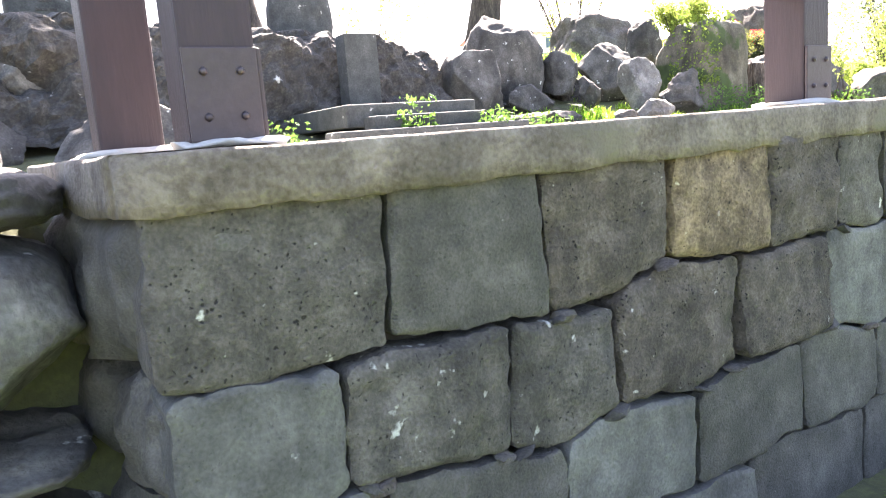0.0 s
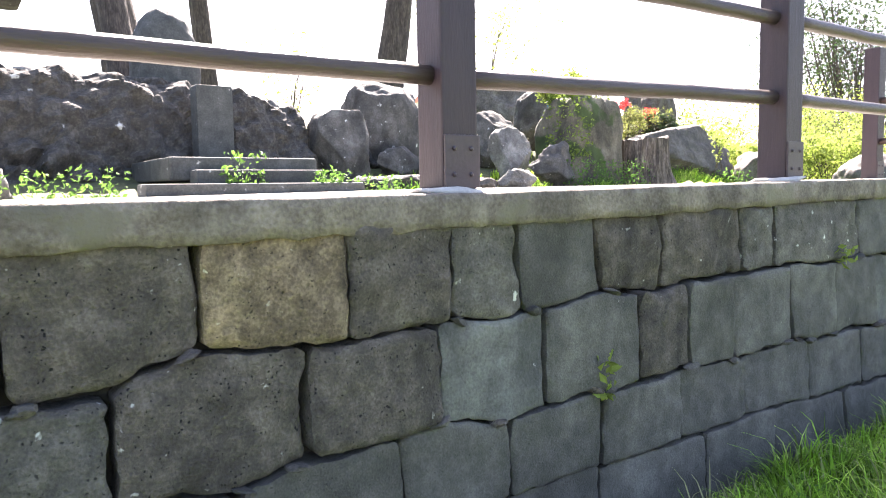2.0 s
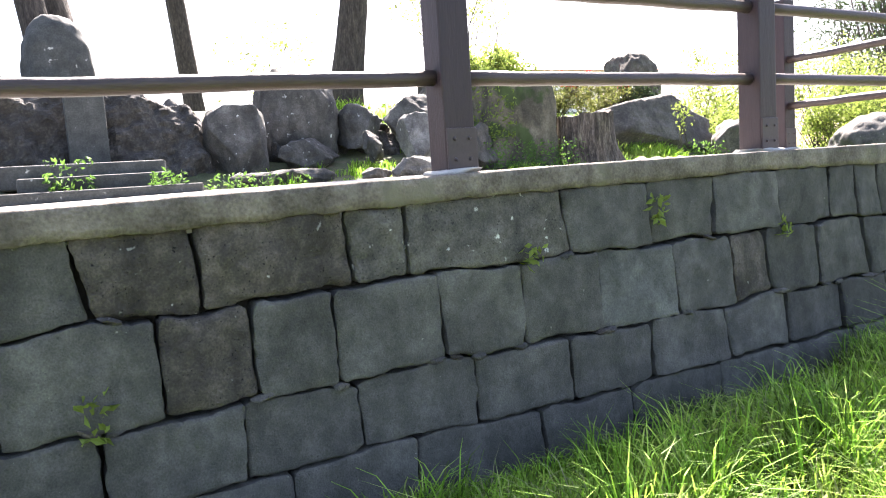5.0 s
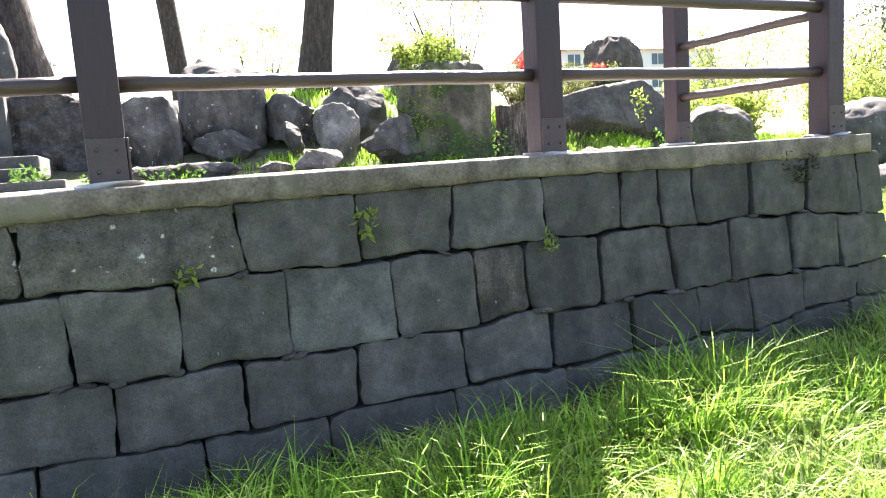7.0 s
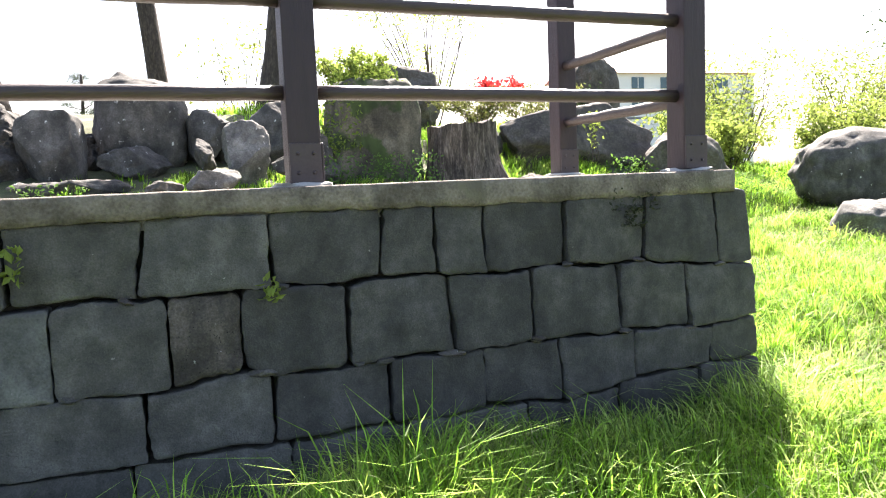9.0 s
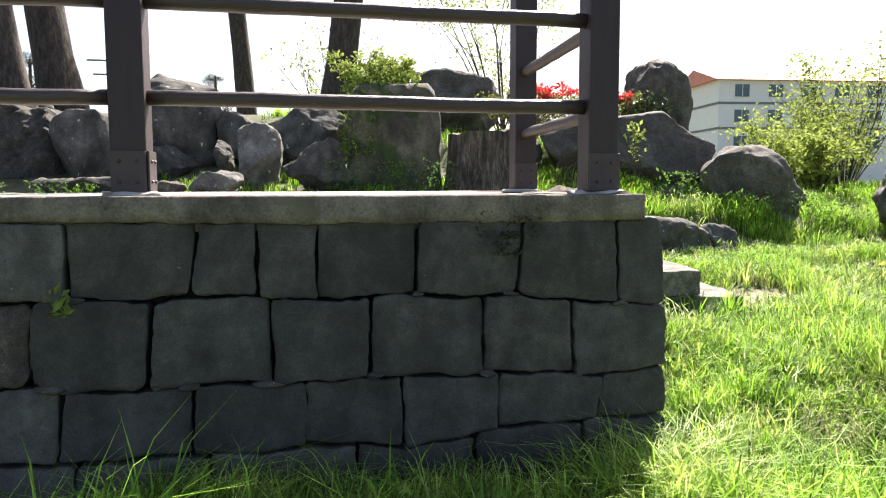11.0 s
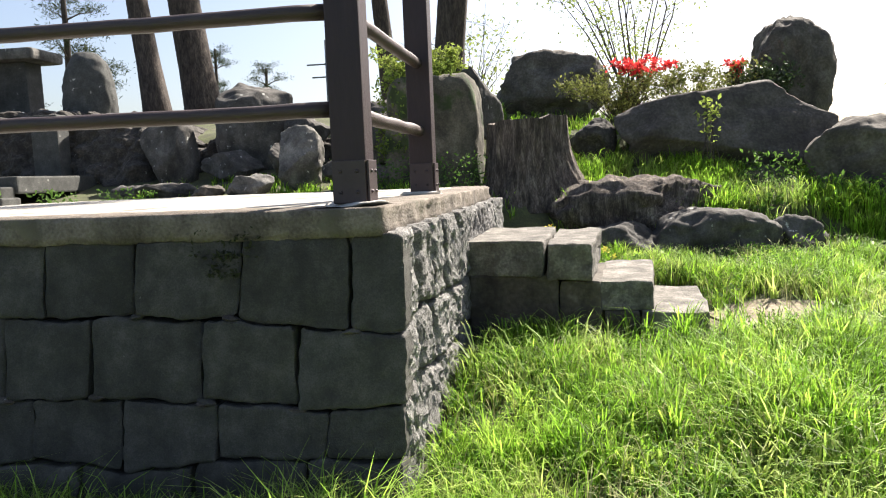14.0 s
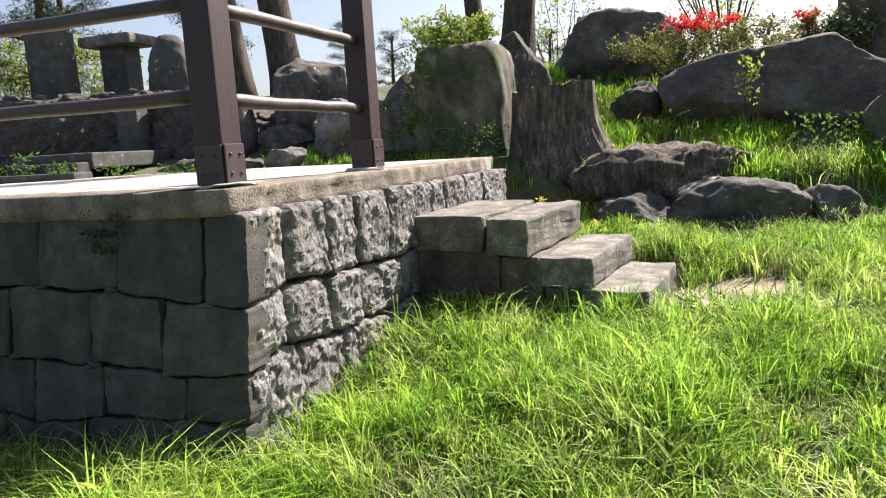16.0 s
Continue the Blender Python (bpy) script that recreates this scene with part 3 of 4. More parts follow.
facing = tagged(new("wall_front"), "dry-laid courses of squared grey stone blocks", "wall", kind="structure")
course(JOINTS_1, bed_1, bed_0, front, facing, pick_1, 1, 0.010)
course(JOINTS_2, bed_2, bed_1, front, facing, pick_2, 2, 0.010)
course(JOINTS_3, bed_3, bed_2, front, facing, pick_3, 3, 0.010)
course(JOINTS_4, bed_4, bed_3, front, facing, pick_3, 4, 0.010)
lefting = tagged(new("wall_left_end"), "dark stone return of the terrace wall", "wall", kind="structure")
for lo, hi, cuts, sd in ((bed_1, bed_0, [1.16, 1.9], 14), (bed_2, bed_1, [1.16, 1.55, 1.9], 15), (bed_4, bed_2, [1.16, 1.9], 16)):
    course(cuts, (lambda y, f=lo: f(0.2)), (lambda y, f=hi: f(0.2)), left_end, lefting, lambda i: (M_STONE, 1.2), sd, 0.02, worn=0.04)
ending = tagged(new("wall_end"), "rough hewn end wall of the stone terrace", "wall", kind="structure")
pick_end = lambda i: (M_ROUGH, 1.0)
END_1 = bed(6, (1.1, 0.54), (1.5, 0.56), (1.85, 0.535), (2.6, 0.50), (4.8, 0.5))
END_2 = bed(7, (1.1, 0.26), (1.4, 0.275), (1.8, 0.23), (2.3, 0.21), (4.8, 0.2))
course([1.175, (1.48, 1.44), (1.86, 1.82), 2.13, 2.49, 2.9, 3.15, 3.4, 3.8, 4.2, 4.8], END_1, lambda y: 0.93, end, ending, pick_end, 6, 0.026, 0.008, 0.024)
course([1.14, 1.41, 1.82, 2.12, 2.62, 3.2, 3.7, 4.3, 4.8], END_2, END_1, end, ending, pick_end, 7, 0.028, 0.008, 0.026)
course([1.10, 1.5, 1.9, 2.4, 3.0, 3.6, 4.2, 4.8], lambda y: -0.3, END_2, end, ending, pick_end, 8, 0.036, 0.010, 0.03)

# ---------------------------------------------------------------- fence
POST = 0.145


def fence_post(x, y, top):
    ob = tagged(new("fence_post"), "dark brown painted square post with a bolted base plate", "post", "fence posts on the terrace")
    ob.location = (x, y, cap_z(x))
    h = POST / 2
    part("shaft", box(-h, h, -h, h, 0.012, top - 1.0, 0.008), M_WOOD, ob)
    for s in ((0, -1), (1, 0)) if y < 1.7 or x > 4 else ():
        if s[0]:
            p = part("base_plate", box(h + 0.001, h + 0.011, -h + 0.002, h - 0.002, 0.015, 0.19, 0.003), M_PLATE, ob, "brown steel plate with bolts")
            spots = [(h + 0.012, -0.035, zz) for zz in (0.06, 0.145)] + [(h + 0.012, 0.035, zz) for zz in (0.06, 0.145)]
        else:
            p = part("base_plate", box(-h + 0.002, h - 0.002, -h - 0.011, -h - 0.001, 0.015, 0.19, 0.003), M_PLATE, ob, "brown steel plate with bolts")
            spots = [(-0.035, -h - 0.012, zz) for zz in (0.06, 0.145)] + [(0.035, -h - 0.012, zz) for zz in (0.06, 0.145)]
        for q in spots:
            bm = bmesh.new()
            bmesh.ops.create_icosphere(bm, subdivisions=1, radius=0.009)
            b = part("bolt", bm, M_RIVET, p, smooth=True)
            b.location = q
    pad = rock_mesh((0.28, 0.28, 0.06), int(x * 10) + int(y * 7), 3, 0.25, 3, 0.5, 0.004)
    b = part("mortar_bed", pad, M_MORTAR, ob, "pale lump of mortar", smooth=True)
    b.location.z = 0.004
    return ob


def fence_rail(a, b, label):
    d = Vector(b) - Vector(a)
    pts = [Vector(a) + d * k / 12 + Vector((0, 0, 0.006 * noise.noise(Vector((k * 0.6, a[2] * 3, a[0]))))) for k in range(13)]
    ob = part("fence_rail", tube(pts, [0.033 + 0.002 * noise.noise(Vector((k * 0.9, a[0], 4))) for k in range(13)], 14), M_RAIL, smooth=True)
    return tagged(ob, label, "rail", "rails between the fence posts")


POSTS = [(0.345, 1.405), (2.316, 1.40), (4.27, 1.325), (6.378, 1.40), (8.47, 1.345)]
for px, py in POSTS:
    fence_post(px, py, 2.3)
fence_post(0.235, 1.83, 2.3)
fence_post(8.535, 2.74, 2.3)
RAILS = [(1.375, 1.77), (1.383, 1.775), (1.422, 1.80), (1.442, 1.845), (1.432, 1.83)]
for (ax, ay), (bx, by), za, zb in zip(POSTS, POSTS[1:], RAILS, RAILS[1:]):
    for k in (0, 1):
        fence_rail((ax + POST / 2 - 0.005, ay, za[k]), (bx - POST / 2 + 0.005, by, zb[k]), "round dark brown rail between two posts")
for z in (1.41, 1.81):
    fence_rail((8.48, 1.345 + POST / 2 - 0.005, z), (8.53, 2.74 - POST / 2 + 0.005, z), "round weathered rail that runs back from the corner post")

# ---------------------------------------------------------------- steps of rough stone
def slab(name, outline, z0, z1, seed, mat, label, parent=None, jag=0.022):
    """A hewn slab: an outline of corners, subdivided and roughened."""
    bm = prism(outline, z0, z1)
    bmesh.ops.triangulate(bm, faces=[f for f in bm.faces if len(f.verts) > 4])
    bmesh.ops.bevel(bm, geom=[e for e in bm.edges if e.calc_face_angle(0) > 0.6], offset=0.018, segments=2, affect="EDGES", profile=0.6)
    bmesh.ops.subdivide_edges(bm, edges=[e for e in bm.edges if e.calc_length() > 0.09], cuts=4, use_grid_fill=True)
    bmesh.ops.triangulate(bm, faces=bm.faces[:])
    off = Vector((seed * 2.7, seed * 1.9, seed))
    for v in bm.verts:
        p = v.co.copy()
        v.co += Vector((noise.noise(p * 6 + off), noise.noise(p * 6 + off * 2), 0.5 * noise.noise(p * 6 + off * 3))) * jag + Vector((noise.noise(p * 20 + off), noise.noise(p * 20 + off * 2), noise.noise(p * 20 + off * 3))) * jag * 0.35
    ob = part(name, bm, mat, parent, smooth=False)
    if parent is None:
        tagged(ob, label, "step")
    else:
        ob["label"] = label
    return ob


steps = tagged(new("stone_steps"), "rough stone steps that climb to the terrace", "steps")
M_STEP = material("step_stone", [(0.35, (0.05625, 0.05175, 0.0435)), (0.5, (0.1237, 0.1147, 0.0975)), (0.65, (0.24, 0.225, 0.1965))], 7, 0.95, 0.9, 60, ((0.1, 0.095, 0.08), 9, 0.62), 0.12, patch=0.3)
slab("tread", [(8.76, 2.86), (9.26, 2.77), (9.36, 3.85), (8.85, 4.0)], 0.49, 0.715, 1, M_STEP, "pale worn top slab", steps)
slab("tread", [(9.275, 2.77), (9.55, 2.71), (9.69, 3.86), (9.375, 3.88)], 0.47, 0.70, 2, M_STEP, "pale worn top slab", steps)
slab("tread", [(9.57, 2.80), (9.92, 2.80), (10.05, 3.80), (9.71, 3.84)], 0.27, 0.455, 3, M_STEP, "pale middle slab", steps)
slab("tread", [(9.84, 2.78), (10.24, 2.75), (10.36, 3.69), (10.0, 3.74)], 0.02, 0.268, 4, M_STEP, "pale lowest slab", steps)
slab("riser_stone", [(8.78, 2.86), (9.34, 2.80), (9.5, 3.6), (8.9, 3.7)], 0.05, 0.50, 5, M_ROCK_B, "", steps)
slab("riser_stone", [(9.35, 2.80), (9.6, 2.78), (9.7, 3.6), (9.5, 3.65)], 0.0, 0.465, 6, M_ROCK_B, "", steps)
slab("riser_stone", [(9.61, 2.81), (9.83, 2.80), (9.95, 3.6), (9.72, 3.65)], 0.0, 0.275, 7, M_ROCK_B, "", steps)

# ---------------------------------------------------------------- bank behind the terrace
rock("boulder", 8.10, 6.32, 1.0, 2.24, 1.02, 0.82, 71, M_ROCK_M, "big mossy boulder with a flat upright face", detail=5, cuts=2, rough=0.07, boxy=7)
wedge = rock("boulder", 11.25, 7.1, 1.15, 2.08, 2.6, 1.1, 12, M_ROCK_B, "long smooth brown boulder on the grassy bank", turn=-3, detail=5, rough=0.13, cuts=8, boxy=2.8, grain=0.018)
rock("boulder", 9.4, 9.8, 2.0, 3.0, 1.85, 1.0, 13, M_ROCK_B, "dark brown rock on top of the bank", rough=0.2, cuts=8, boxy=3)
rock("boulder", 12.62, 8.7, 1.9, 3.08, 0.98, 0.8, 14, M_ROCK_B, "dark upright pointed rock on top of the bank", rough=0.16, cuts=7, boxy=3.2, grain=0.018)
rock("boulder", 12.75, 6.3, 0.8, 1.6, 1.5, 1.0, 15, M_ROCK_B, "slanting pale-topped brown rock in the grass", rough=0.2, cuts=8)
rock("boulder", 15.35, 5.5, 0.6, 1.56, 2.7, 1.3, 16, M_ROCK, "long rounded grey rock in the grass", rough=0.14, cuts=5, boxy=2.6)
rock("flat_rock", 13.1, 3.6, 0.1, 0.64, 1.7, 0.9, 17, M_ROCK_L, "pale flat slab of rock in the lawn", flat_top=0.5, rough=0.12)
rock("flat_rock", 10.82, 5.2, 0.25, 0.75, 1.15, 0.8, 18, M_ROCK, "low lumpy grey rock at the foot of the bank", rough=0.2, cuts=4)
rock("flat_rock", 11.55, 5.3, 0.25, 0.66, 0.6, 0.6, 72, M_ROCK, "low lumpy grey rock at the foot of the bank", rough=0.2, cuts=4)
rock("flat_rock", 10.0, 5.15, 0.25, 0.65, 0.8, 0.6, 19, M_ROCK, "low lumpy grey rock at the foot of the bank", rough=0.2, cuts=4)
rock("flat_rock", 10.15, 5.72, 0.5, 1.08, 1.55, 0.8, 20, M_STUMP, "weathered root ledge beside the stump", rough=0.22, cuts=3, grain=0.05, boxy=3.6)
rock("boulder", 9.85, 7.1, 1.3, 1.75, 0.6, 0.5, 21, M_LAVA, "small dark pitted rock behind the stump")
for v in wedge.data.vertices:      # low at one end, thick at the other
    v.co.z *= 0.84 + 0.16 * min(1.0, max(0.0, (v.co.x + 1.3) / 1.7))
# along the terrace
rock("boulder", 5.57, 7.35, 1.45, 2.46, 1.05, 0.8, 22, M_ROCK, "rounded grey standing rock with lichen", rough=0.12, cuts=6, boxy=2.6)
rock("boulder", 4.67, 6.75, 1.3, 1.94, 0.68, 0.55, 23, M_ROCK, "squarish grey rock with a smooth face", rough=0.1, cuts=8, boxy=4)
rock("boulder", 6.6, 6.05, 1.2, 1.76, 0.62, 0.55, 24, M_ROCK_L, "pale pointed rock beside the terrace", rough=0.15, cuts=9)
rock("boulder", 7.25, 5.95, 1.15, 1.6, 0.85, 0.5, 25, M_ROCK, "jagged grey rock with moss", rough=0.3)
rock("boulder", 6.3, 7.1, 1.55, 1.98, 0.8, 0.6, 26, M_ROCK, "rounded dark grey rock in the bank")
rock("boulder", 7.2, 7.2, 1.5, 2.12, 1.25, 0.7, 27, M_ROCK, "dark grey rock in the bank")
rock("boulder", 5.5, 6.75, 1.2, 1.55, 0.9, 0.5, 28, M_ROCK, "low dark rock at the foot of a standing rock")
rock("flat_rock", 6.25, 5.5, 1.0, 1.24, 0.66, 0.4, 29, M_ROCK_L, "low flat rock at the edge of the terrace", flat_top=0.6)
rock("flat_rock", 5.75, 5.5, 0.98, 1.14, 0.36, 0.3, 30, M_ROCK_B, "small brown rock at the edge of the terrace")
rock("flat_rock", 4.9, 5.9, 1.0, 1.18, 1.1, 0.5, 31, M_ROCK, "low grey rock at the edge of the terrace", flat_top=0.5)
rock("boulder", 6.2, 6.5, 1.3, 1.6, 0.35, 0.35, 32, M_ROCK, "small dark rock wedged between larger ones")
rock("boulder", 8.45, 7.6, 1.8, 2.5, 0.9, 0.7, 33, M_ROCK, "dark rock behind the mossy boulder")


def lava_bank():
    """A steep bank of earth and clinker behind the terrace, with stones bedded in its face."""
    nx, ns = 330, 70
    verts, faces = [], []
    for j in range(ns):
        s = j / (ns - 1)
        for i in range(nx):
            x = -4.0 + 11.6 * i / (nx - 1)
            top = 2.20 + 0.05 * smoothstep(1.4, 1.9, x) - 0.10 * smoothstep(2.2, 3.6, x) - 0.16 * smoothstep(3.6, 4.1, x) - 0.28 * smoothstep(4.15, 4.6, x) - 0.7 * smoothstep(7.0, 7.6, x) + 0.10 * noise.noise(Vector((x * 1.3, 0, 3))) + 0.07 * noise.noise(Vector((x * 4.1, 0, 8)))
            foot = 6.1 + 0.45 * smoothstep(0.6, 2.9, x) + 0.45 * smoothstep(4.2, 4.7, x)
            y = foot + 0.75 * s ** 1.5 + 2.0 * smoothstep(0.72, 1.0, s)
            z = 0.95 + (top - 0.95) * smoothstep(-0.25, 0.72, s)
            p = Vector((x, y, z))
            d, _ = noise.voronoi(p * 2.3 + Vector((0.3 * noise.noise(p * 3), 0.3 * noise.noise(p * 3 + Vector((5, 5, 5))), 0)))
            bedded = smoothstep(-0.15, 0.2, noise.noise(p * 0.9 + Vector((7, 1, 3))))
            a = 0.22 * noise.noise(p * 1.1) + 0.26 * bedded * (smoothstep(0.0, 0.3, d[1] - d[0]) - 0.6) + 0.10 * abs(noise.noise(p * 3.1)) + 0.09 * noise.noise(p * 5.2) + 0.05 * noise.noise(p * 11) + 0.025 * noise.noise(p * 24)
            verts.append((x, y - a * 0.9 + 0.1, z + a * 0.3 - 0.05))
    for j in range(ns - 1):
        for i in range(nx - 1):
            faces.append((j * nx + i, j * nx + i + 1, (j + 1) * nx + i + 1, (j + 1) * nx + i))
    return tagged(data_part("rocky_bank", verts, faces, M_LAVA, smooth=False), "dark pitted bank of lava rock with pale lichen", "bank")


bank = lava_bank()
rock("boulder", 0.78, 5.62, 0.95, 1.44, 1.35, 0.8, 44, M_ROCK, "dark rock with pale lichen at the terrace edge", rough=0.2)
rock("boulder", 1.25, 6.9, 1.65, 2.15, 0.75, 0.6, 45, M_ROCK_L, "grey rock set in the lava bank", rough=0.2)
rock("boulder", 0.85, 6.4, 1.3, 1.7, 0.6, 0.5, 46, M_ROCK, "grey rock set in the lava bank", rough=0.2)
rock("boulder", -0.2, 6.0, 1.0, 1.4, 0.8, 0.6, 47, M_ROCK, "dark rock with pale lichen at the terrace edge", rough=0.2)
rock("boulder", 0.3, 6.6, 1.5, 1.9, 0.7, 0.6, 48, M_ROCK_L, "grey rock set in the lava bank", rough=0.2)

rnd = random.Random(41)
for k in range(15):
    x = 0.3 + 0.27 * k + rnd.uniform(-0.1, 0.1)
    w = rnd.uniform(0.2, 0.42)
    z = 2.16 - 0.11 * smoothstep(2.2, 3.8, x) + rnd.uniform(-0.04, 0.04)
    rock("stone", x, 7.1 + 0.25 * smoothstep(0.6, 2.9, x) + rnd.uniform(-0.1, 0.2), z - 0.08, z + w * rnd.uniform(0.25, 0.4), w, w * 0.8, 500 + k, rnd.choice((M_ROCK, M_ROCK_L, M_LAVA)), "small grey stone on the crest of the lava bank", turn=rnd.uniform(0, 180), detail=3, rough=0.22, cuts=9, grain=0.012, parent=bank)

# dressed stones
stele = tagged(new("stone_stele"), "grey stone pillar with a pointed top on a stepped base", "monument")
bm = box(2.99, 3.35, 6.50, 6.72, 1.30, 2.07, 0.012)
for v in bm.verts:
    if v.co.z > 1.9:
        v.co.z += 0.09 * (1 - abs(v.co.x - 3.17) / 0.18)
part("shaft", bm, M_TOMB, stele)
part("plinth", box(2.40, 3.69, 5.32, 6.75, 1.12, 1.31, 0.02), M_TOMB, stele)
part("plinth", box(2.55, 3.66, 5.10, 5.315, 1.02, 1.20, 0.02), M_TOMB, stele)
part("step", box(2.1, 3.9, 4.82, 5.095, 0.985, 1.085, 0.02), M_TOMB, stele)
rock("round_stone", 3.02, 7.7, 1.8, 3.04, 0.74, 0.5, 51, M_TOMB, "dark round-topped gravestone with lichen", rough=0.04, cuts=0, boxy=2.5)
lantern = tagged(new("roofed_gravestone"), "dark stone pillar with a small stone roof", "monument")
part("shaft", box(0.95, 1.5, 8.45, 8.8, 1.9, 3.12, 0.02), M_TOMB, lantern)
part("roof", box(0.68, 1.76, 8.25, 9.0, 3.12, 3.3, 0.06), M_ROCK_L, lantern)
slabstone = tagged(new("inscribed_stone"), "tall dark stone slab with a worn carved character", "monument")
part("shaft", box(0.18, 0.86, 7.65, 8.05, 1.8, 3.35, 0.04), M_TOMB, slabstone)
for k, (w, zz) in enumerate(((0.16, 2.62), (0.12, 2.52), (0.18, 2.44))):
    part("carved_stroke", box(0.52 - w / 2, 0.52 + w / 2, 7.644, 7.652, zz, zz + 0.02), M_LAVA, slabstone)

# stump
def stump():
    bm = bmesh.new()
    rings = []
    rnd = random.Random(3)
    for j in range(25):
        t = j / 24
        ring = []
        for k in range(96):
            w = 2 * math.pi * k / 96
            flare = 0.40 + 0.20 * (1 - t) ** 3 + (0.22 * (1 - t) ** 2 if math.cos(w - 0.1) > 0.2 else 0) * math.cos(w)
            r = flare * (1 + 0.07 * noise.noise(Vector((math.cos(w) * 5, math.sin(w) * 5, t * 0.7))) + 0.11 * noise.noise(Vector((math.cos(w) * 9, math.sin(w) * 9, t * 1.0))) + 0.05 * noise.noise(Vector((math.cos(w) * 22, math.sin(w) * 22, t * 2.0))))
            z = 0.72 + t * 0.96 + smoothstep(0.5, 1, t) * (0.03 * math.cos(w) + 0.045 * noise.noise(Vector((math.cos(w) * 3, math.sin(w) * 3, 3))) + 0.02 * noise.noise(Vector((math.cos(w) * 11, math.sin(w) * 11, 3))))
            ring.append(bm.verts.new((9.12 + r * math.cos(w), 6.05 + r * 0.8 * math.sin(w), z)))
        rings.append(ring)
    for a, b in zip(rings, rings[1:]):
        for k in range(96):
            bm.faces.new((a[k], a[(k + 1) % 96], b[(k + 1) % 96], b[k]))
    mid = bm.verts.new((9.12, 6.05, 1.66))
    for k in range(96):
        bm.edges.get((rings[-1][k], rings[-1][(k + 1) % 96])).smooth = False
        bm.faces.new((rings[-1][k], rings[-1][(k + 1) % 96], mid))
    return tagged(part("tree_stump", bm, M_STUMP, smooth=True), "weathered grey-brown tree stump with split wood", "stump")


stump()

# boulders at the other end of the wall
rock("boulder", -0.25, 1.66, 0.86, 1.0, 0.62, 0.5, 67, M_ROCK, "small stone on a loose stack beside the wall", rough=0.1, cuts=5, boxy=3, sink=0.1)
rock("boulder", -0.27, 1.68, 0.46, 0.87, 0.66, 0.62, 61, M_ROCK_L, "rounded grey stone in a loose stack", rough=0.08, cuts=4, boxy=3.2, sink=0.05)
rock("boulder", -0.22, 1.66, 0.36, 0.48, 0.55, 0.5, 64, M_ROCK, "small stone wedged in a loose stack", rough=0.1, cuts=4, boxy=3, sink=0.2)
rock("boulder", -0.27, 1.68, 0.0, 0.38, 0.68, 0.66, 62, M_ROCK, "rounded grey stone in a loose stack", rough=0.08, cuts=4, boxy=3.2, sink=0.1)
rock("boulder", -0.30, 1.7, -0.5, 0.03, 0.8, 0.8, 63, M_ROCK, "rounded grey stone in a loose stack", rough=0.1, cuts=4, boxy=3.5)
rock("boulder", -0.6, 2.25, -0.4, 0.95, 0.9, 0.7, 68, M_LAVA, "dark upright rock behind a loose stack of stones", rough=0.15, cuts=8, boxy=3.2)
rock("boulder", -0.55, 2.5, 0.5, 1.02, 1.0, 0.9, 65, M_ROCK, "dark rock beside the terrace end", rough=0.2)
rock("boulder", -0.45, 3.6, 0.6, 1.15, 1.1, 1.0, 66, M_LAVA, "dark pitted rock beside the terrace end", rough=0.25)


# ---------------------------------------------------------------- trees
def pine(x, y, z, h, r, lean, seed, low=0.62, limbs=16, spread=1.0):
    rnd = random.Random(seed)
    ob = tagged(new("pine_tree"), "tall pine with a bare dark trunk", "tree")
    ob.location = (x, y, z)
    pts = [(lean[0] * t * h + 0.06 * math.sin(t * 5 + seed), lean[1] * t * h, t * h - 0.2) for t in [k / 14 for k in range(15)]]
    rad = [r * (1.35 - 0.35 * min(1, t * 9)) * (1 - 0.62 * t) for t in [k / 14 for k in range(15)]]
    part("trunk", tube(pts, rad, 20, rough=0.18, seed=seed), M_BARK, ob, smooth=True)
    spots = []
    for k in range(limbs):
        t = low + (1 - low) * (k + rnd.random()) / limbs
        p = Vector(pts[min(14, int(t * 14))])
        a = rnd.uniform(0, 6.28)
        L = spread * rnd.uniform(0.8, 2.0) * (1.2 - t * 0.75)
        q = p + Vector((math.cos(a) * L, math.sin(a) * L, rnd.uniform(0.1, 0.6)))
        part("limb", tube([p, p.lerp(q, 0.5) + Vector((0, 0, 0.08)), q], [r * 0.22, r * 0.14, r * 0.05], 6), M_BARK, ob, smooth=True)
        for _ in range(6):
            c = p.lerp(q, rnd.uniform(0.5, 1.1)) + Vector((rnd.gauss(0, 0.2), rnd.gauss(0, 0.2), rnd.gauss(0.1, 0.1)))
            spots += [c + Vector((rnd.gauss(0, 0.2), rnd.gauss(0, 0.2), rnd.gauss(0, 0.08))) for _ in range(55)]
    v, f = leaf_cloud(spots, rnd, 0.16, 0.10)
    data_part("crown", v, f, M_NEEDLE, ob)
    return ob


pine(5.82, 15.0, 1.9, 9, 0.24, (-0.06, 0), 1)
pine(7.55, 10.8, 2.2, 9, 0.29, (0.15, -0.10), 2)
pine(3.05, 9.5, 2.1, 9, 0.20, (-0.10, 0.02), 3)
pine(3.4, 10.6, 2.1, 9, 0.33, (-0.14, 0.03), 4)
pine(-7.4, 22, 1.2, 9.5, 0.16, (0.01, 0), 5, 0.25, 26)
pine(-6.4, 14, 1.9, 6.5, 0.2, (0.02, 0), 10, 0.18, 34, 1.0)
pine(-12.0, 20, 1.2, 9.0, 0.18, (0.02, 0), 6, 0.3, 26, 1.2)
pine(-12.5, 45, 1.0, 9.5, 0.2, (0, 0), 7, 0.35, 24, 1.2)
pine(-9.0, 45, 1.0, 8.0, 0.2, (0, 0), 8, 0.4, 20, 1.1)
pine(1.0, 50, 1.0, 8.0, 0.2, (0, 0), 9, 0.4, 20, 1.1)


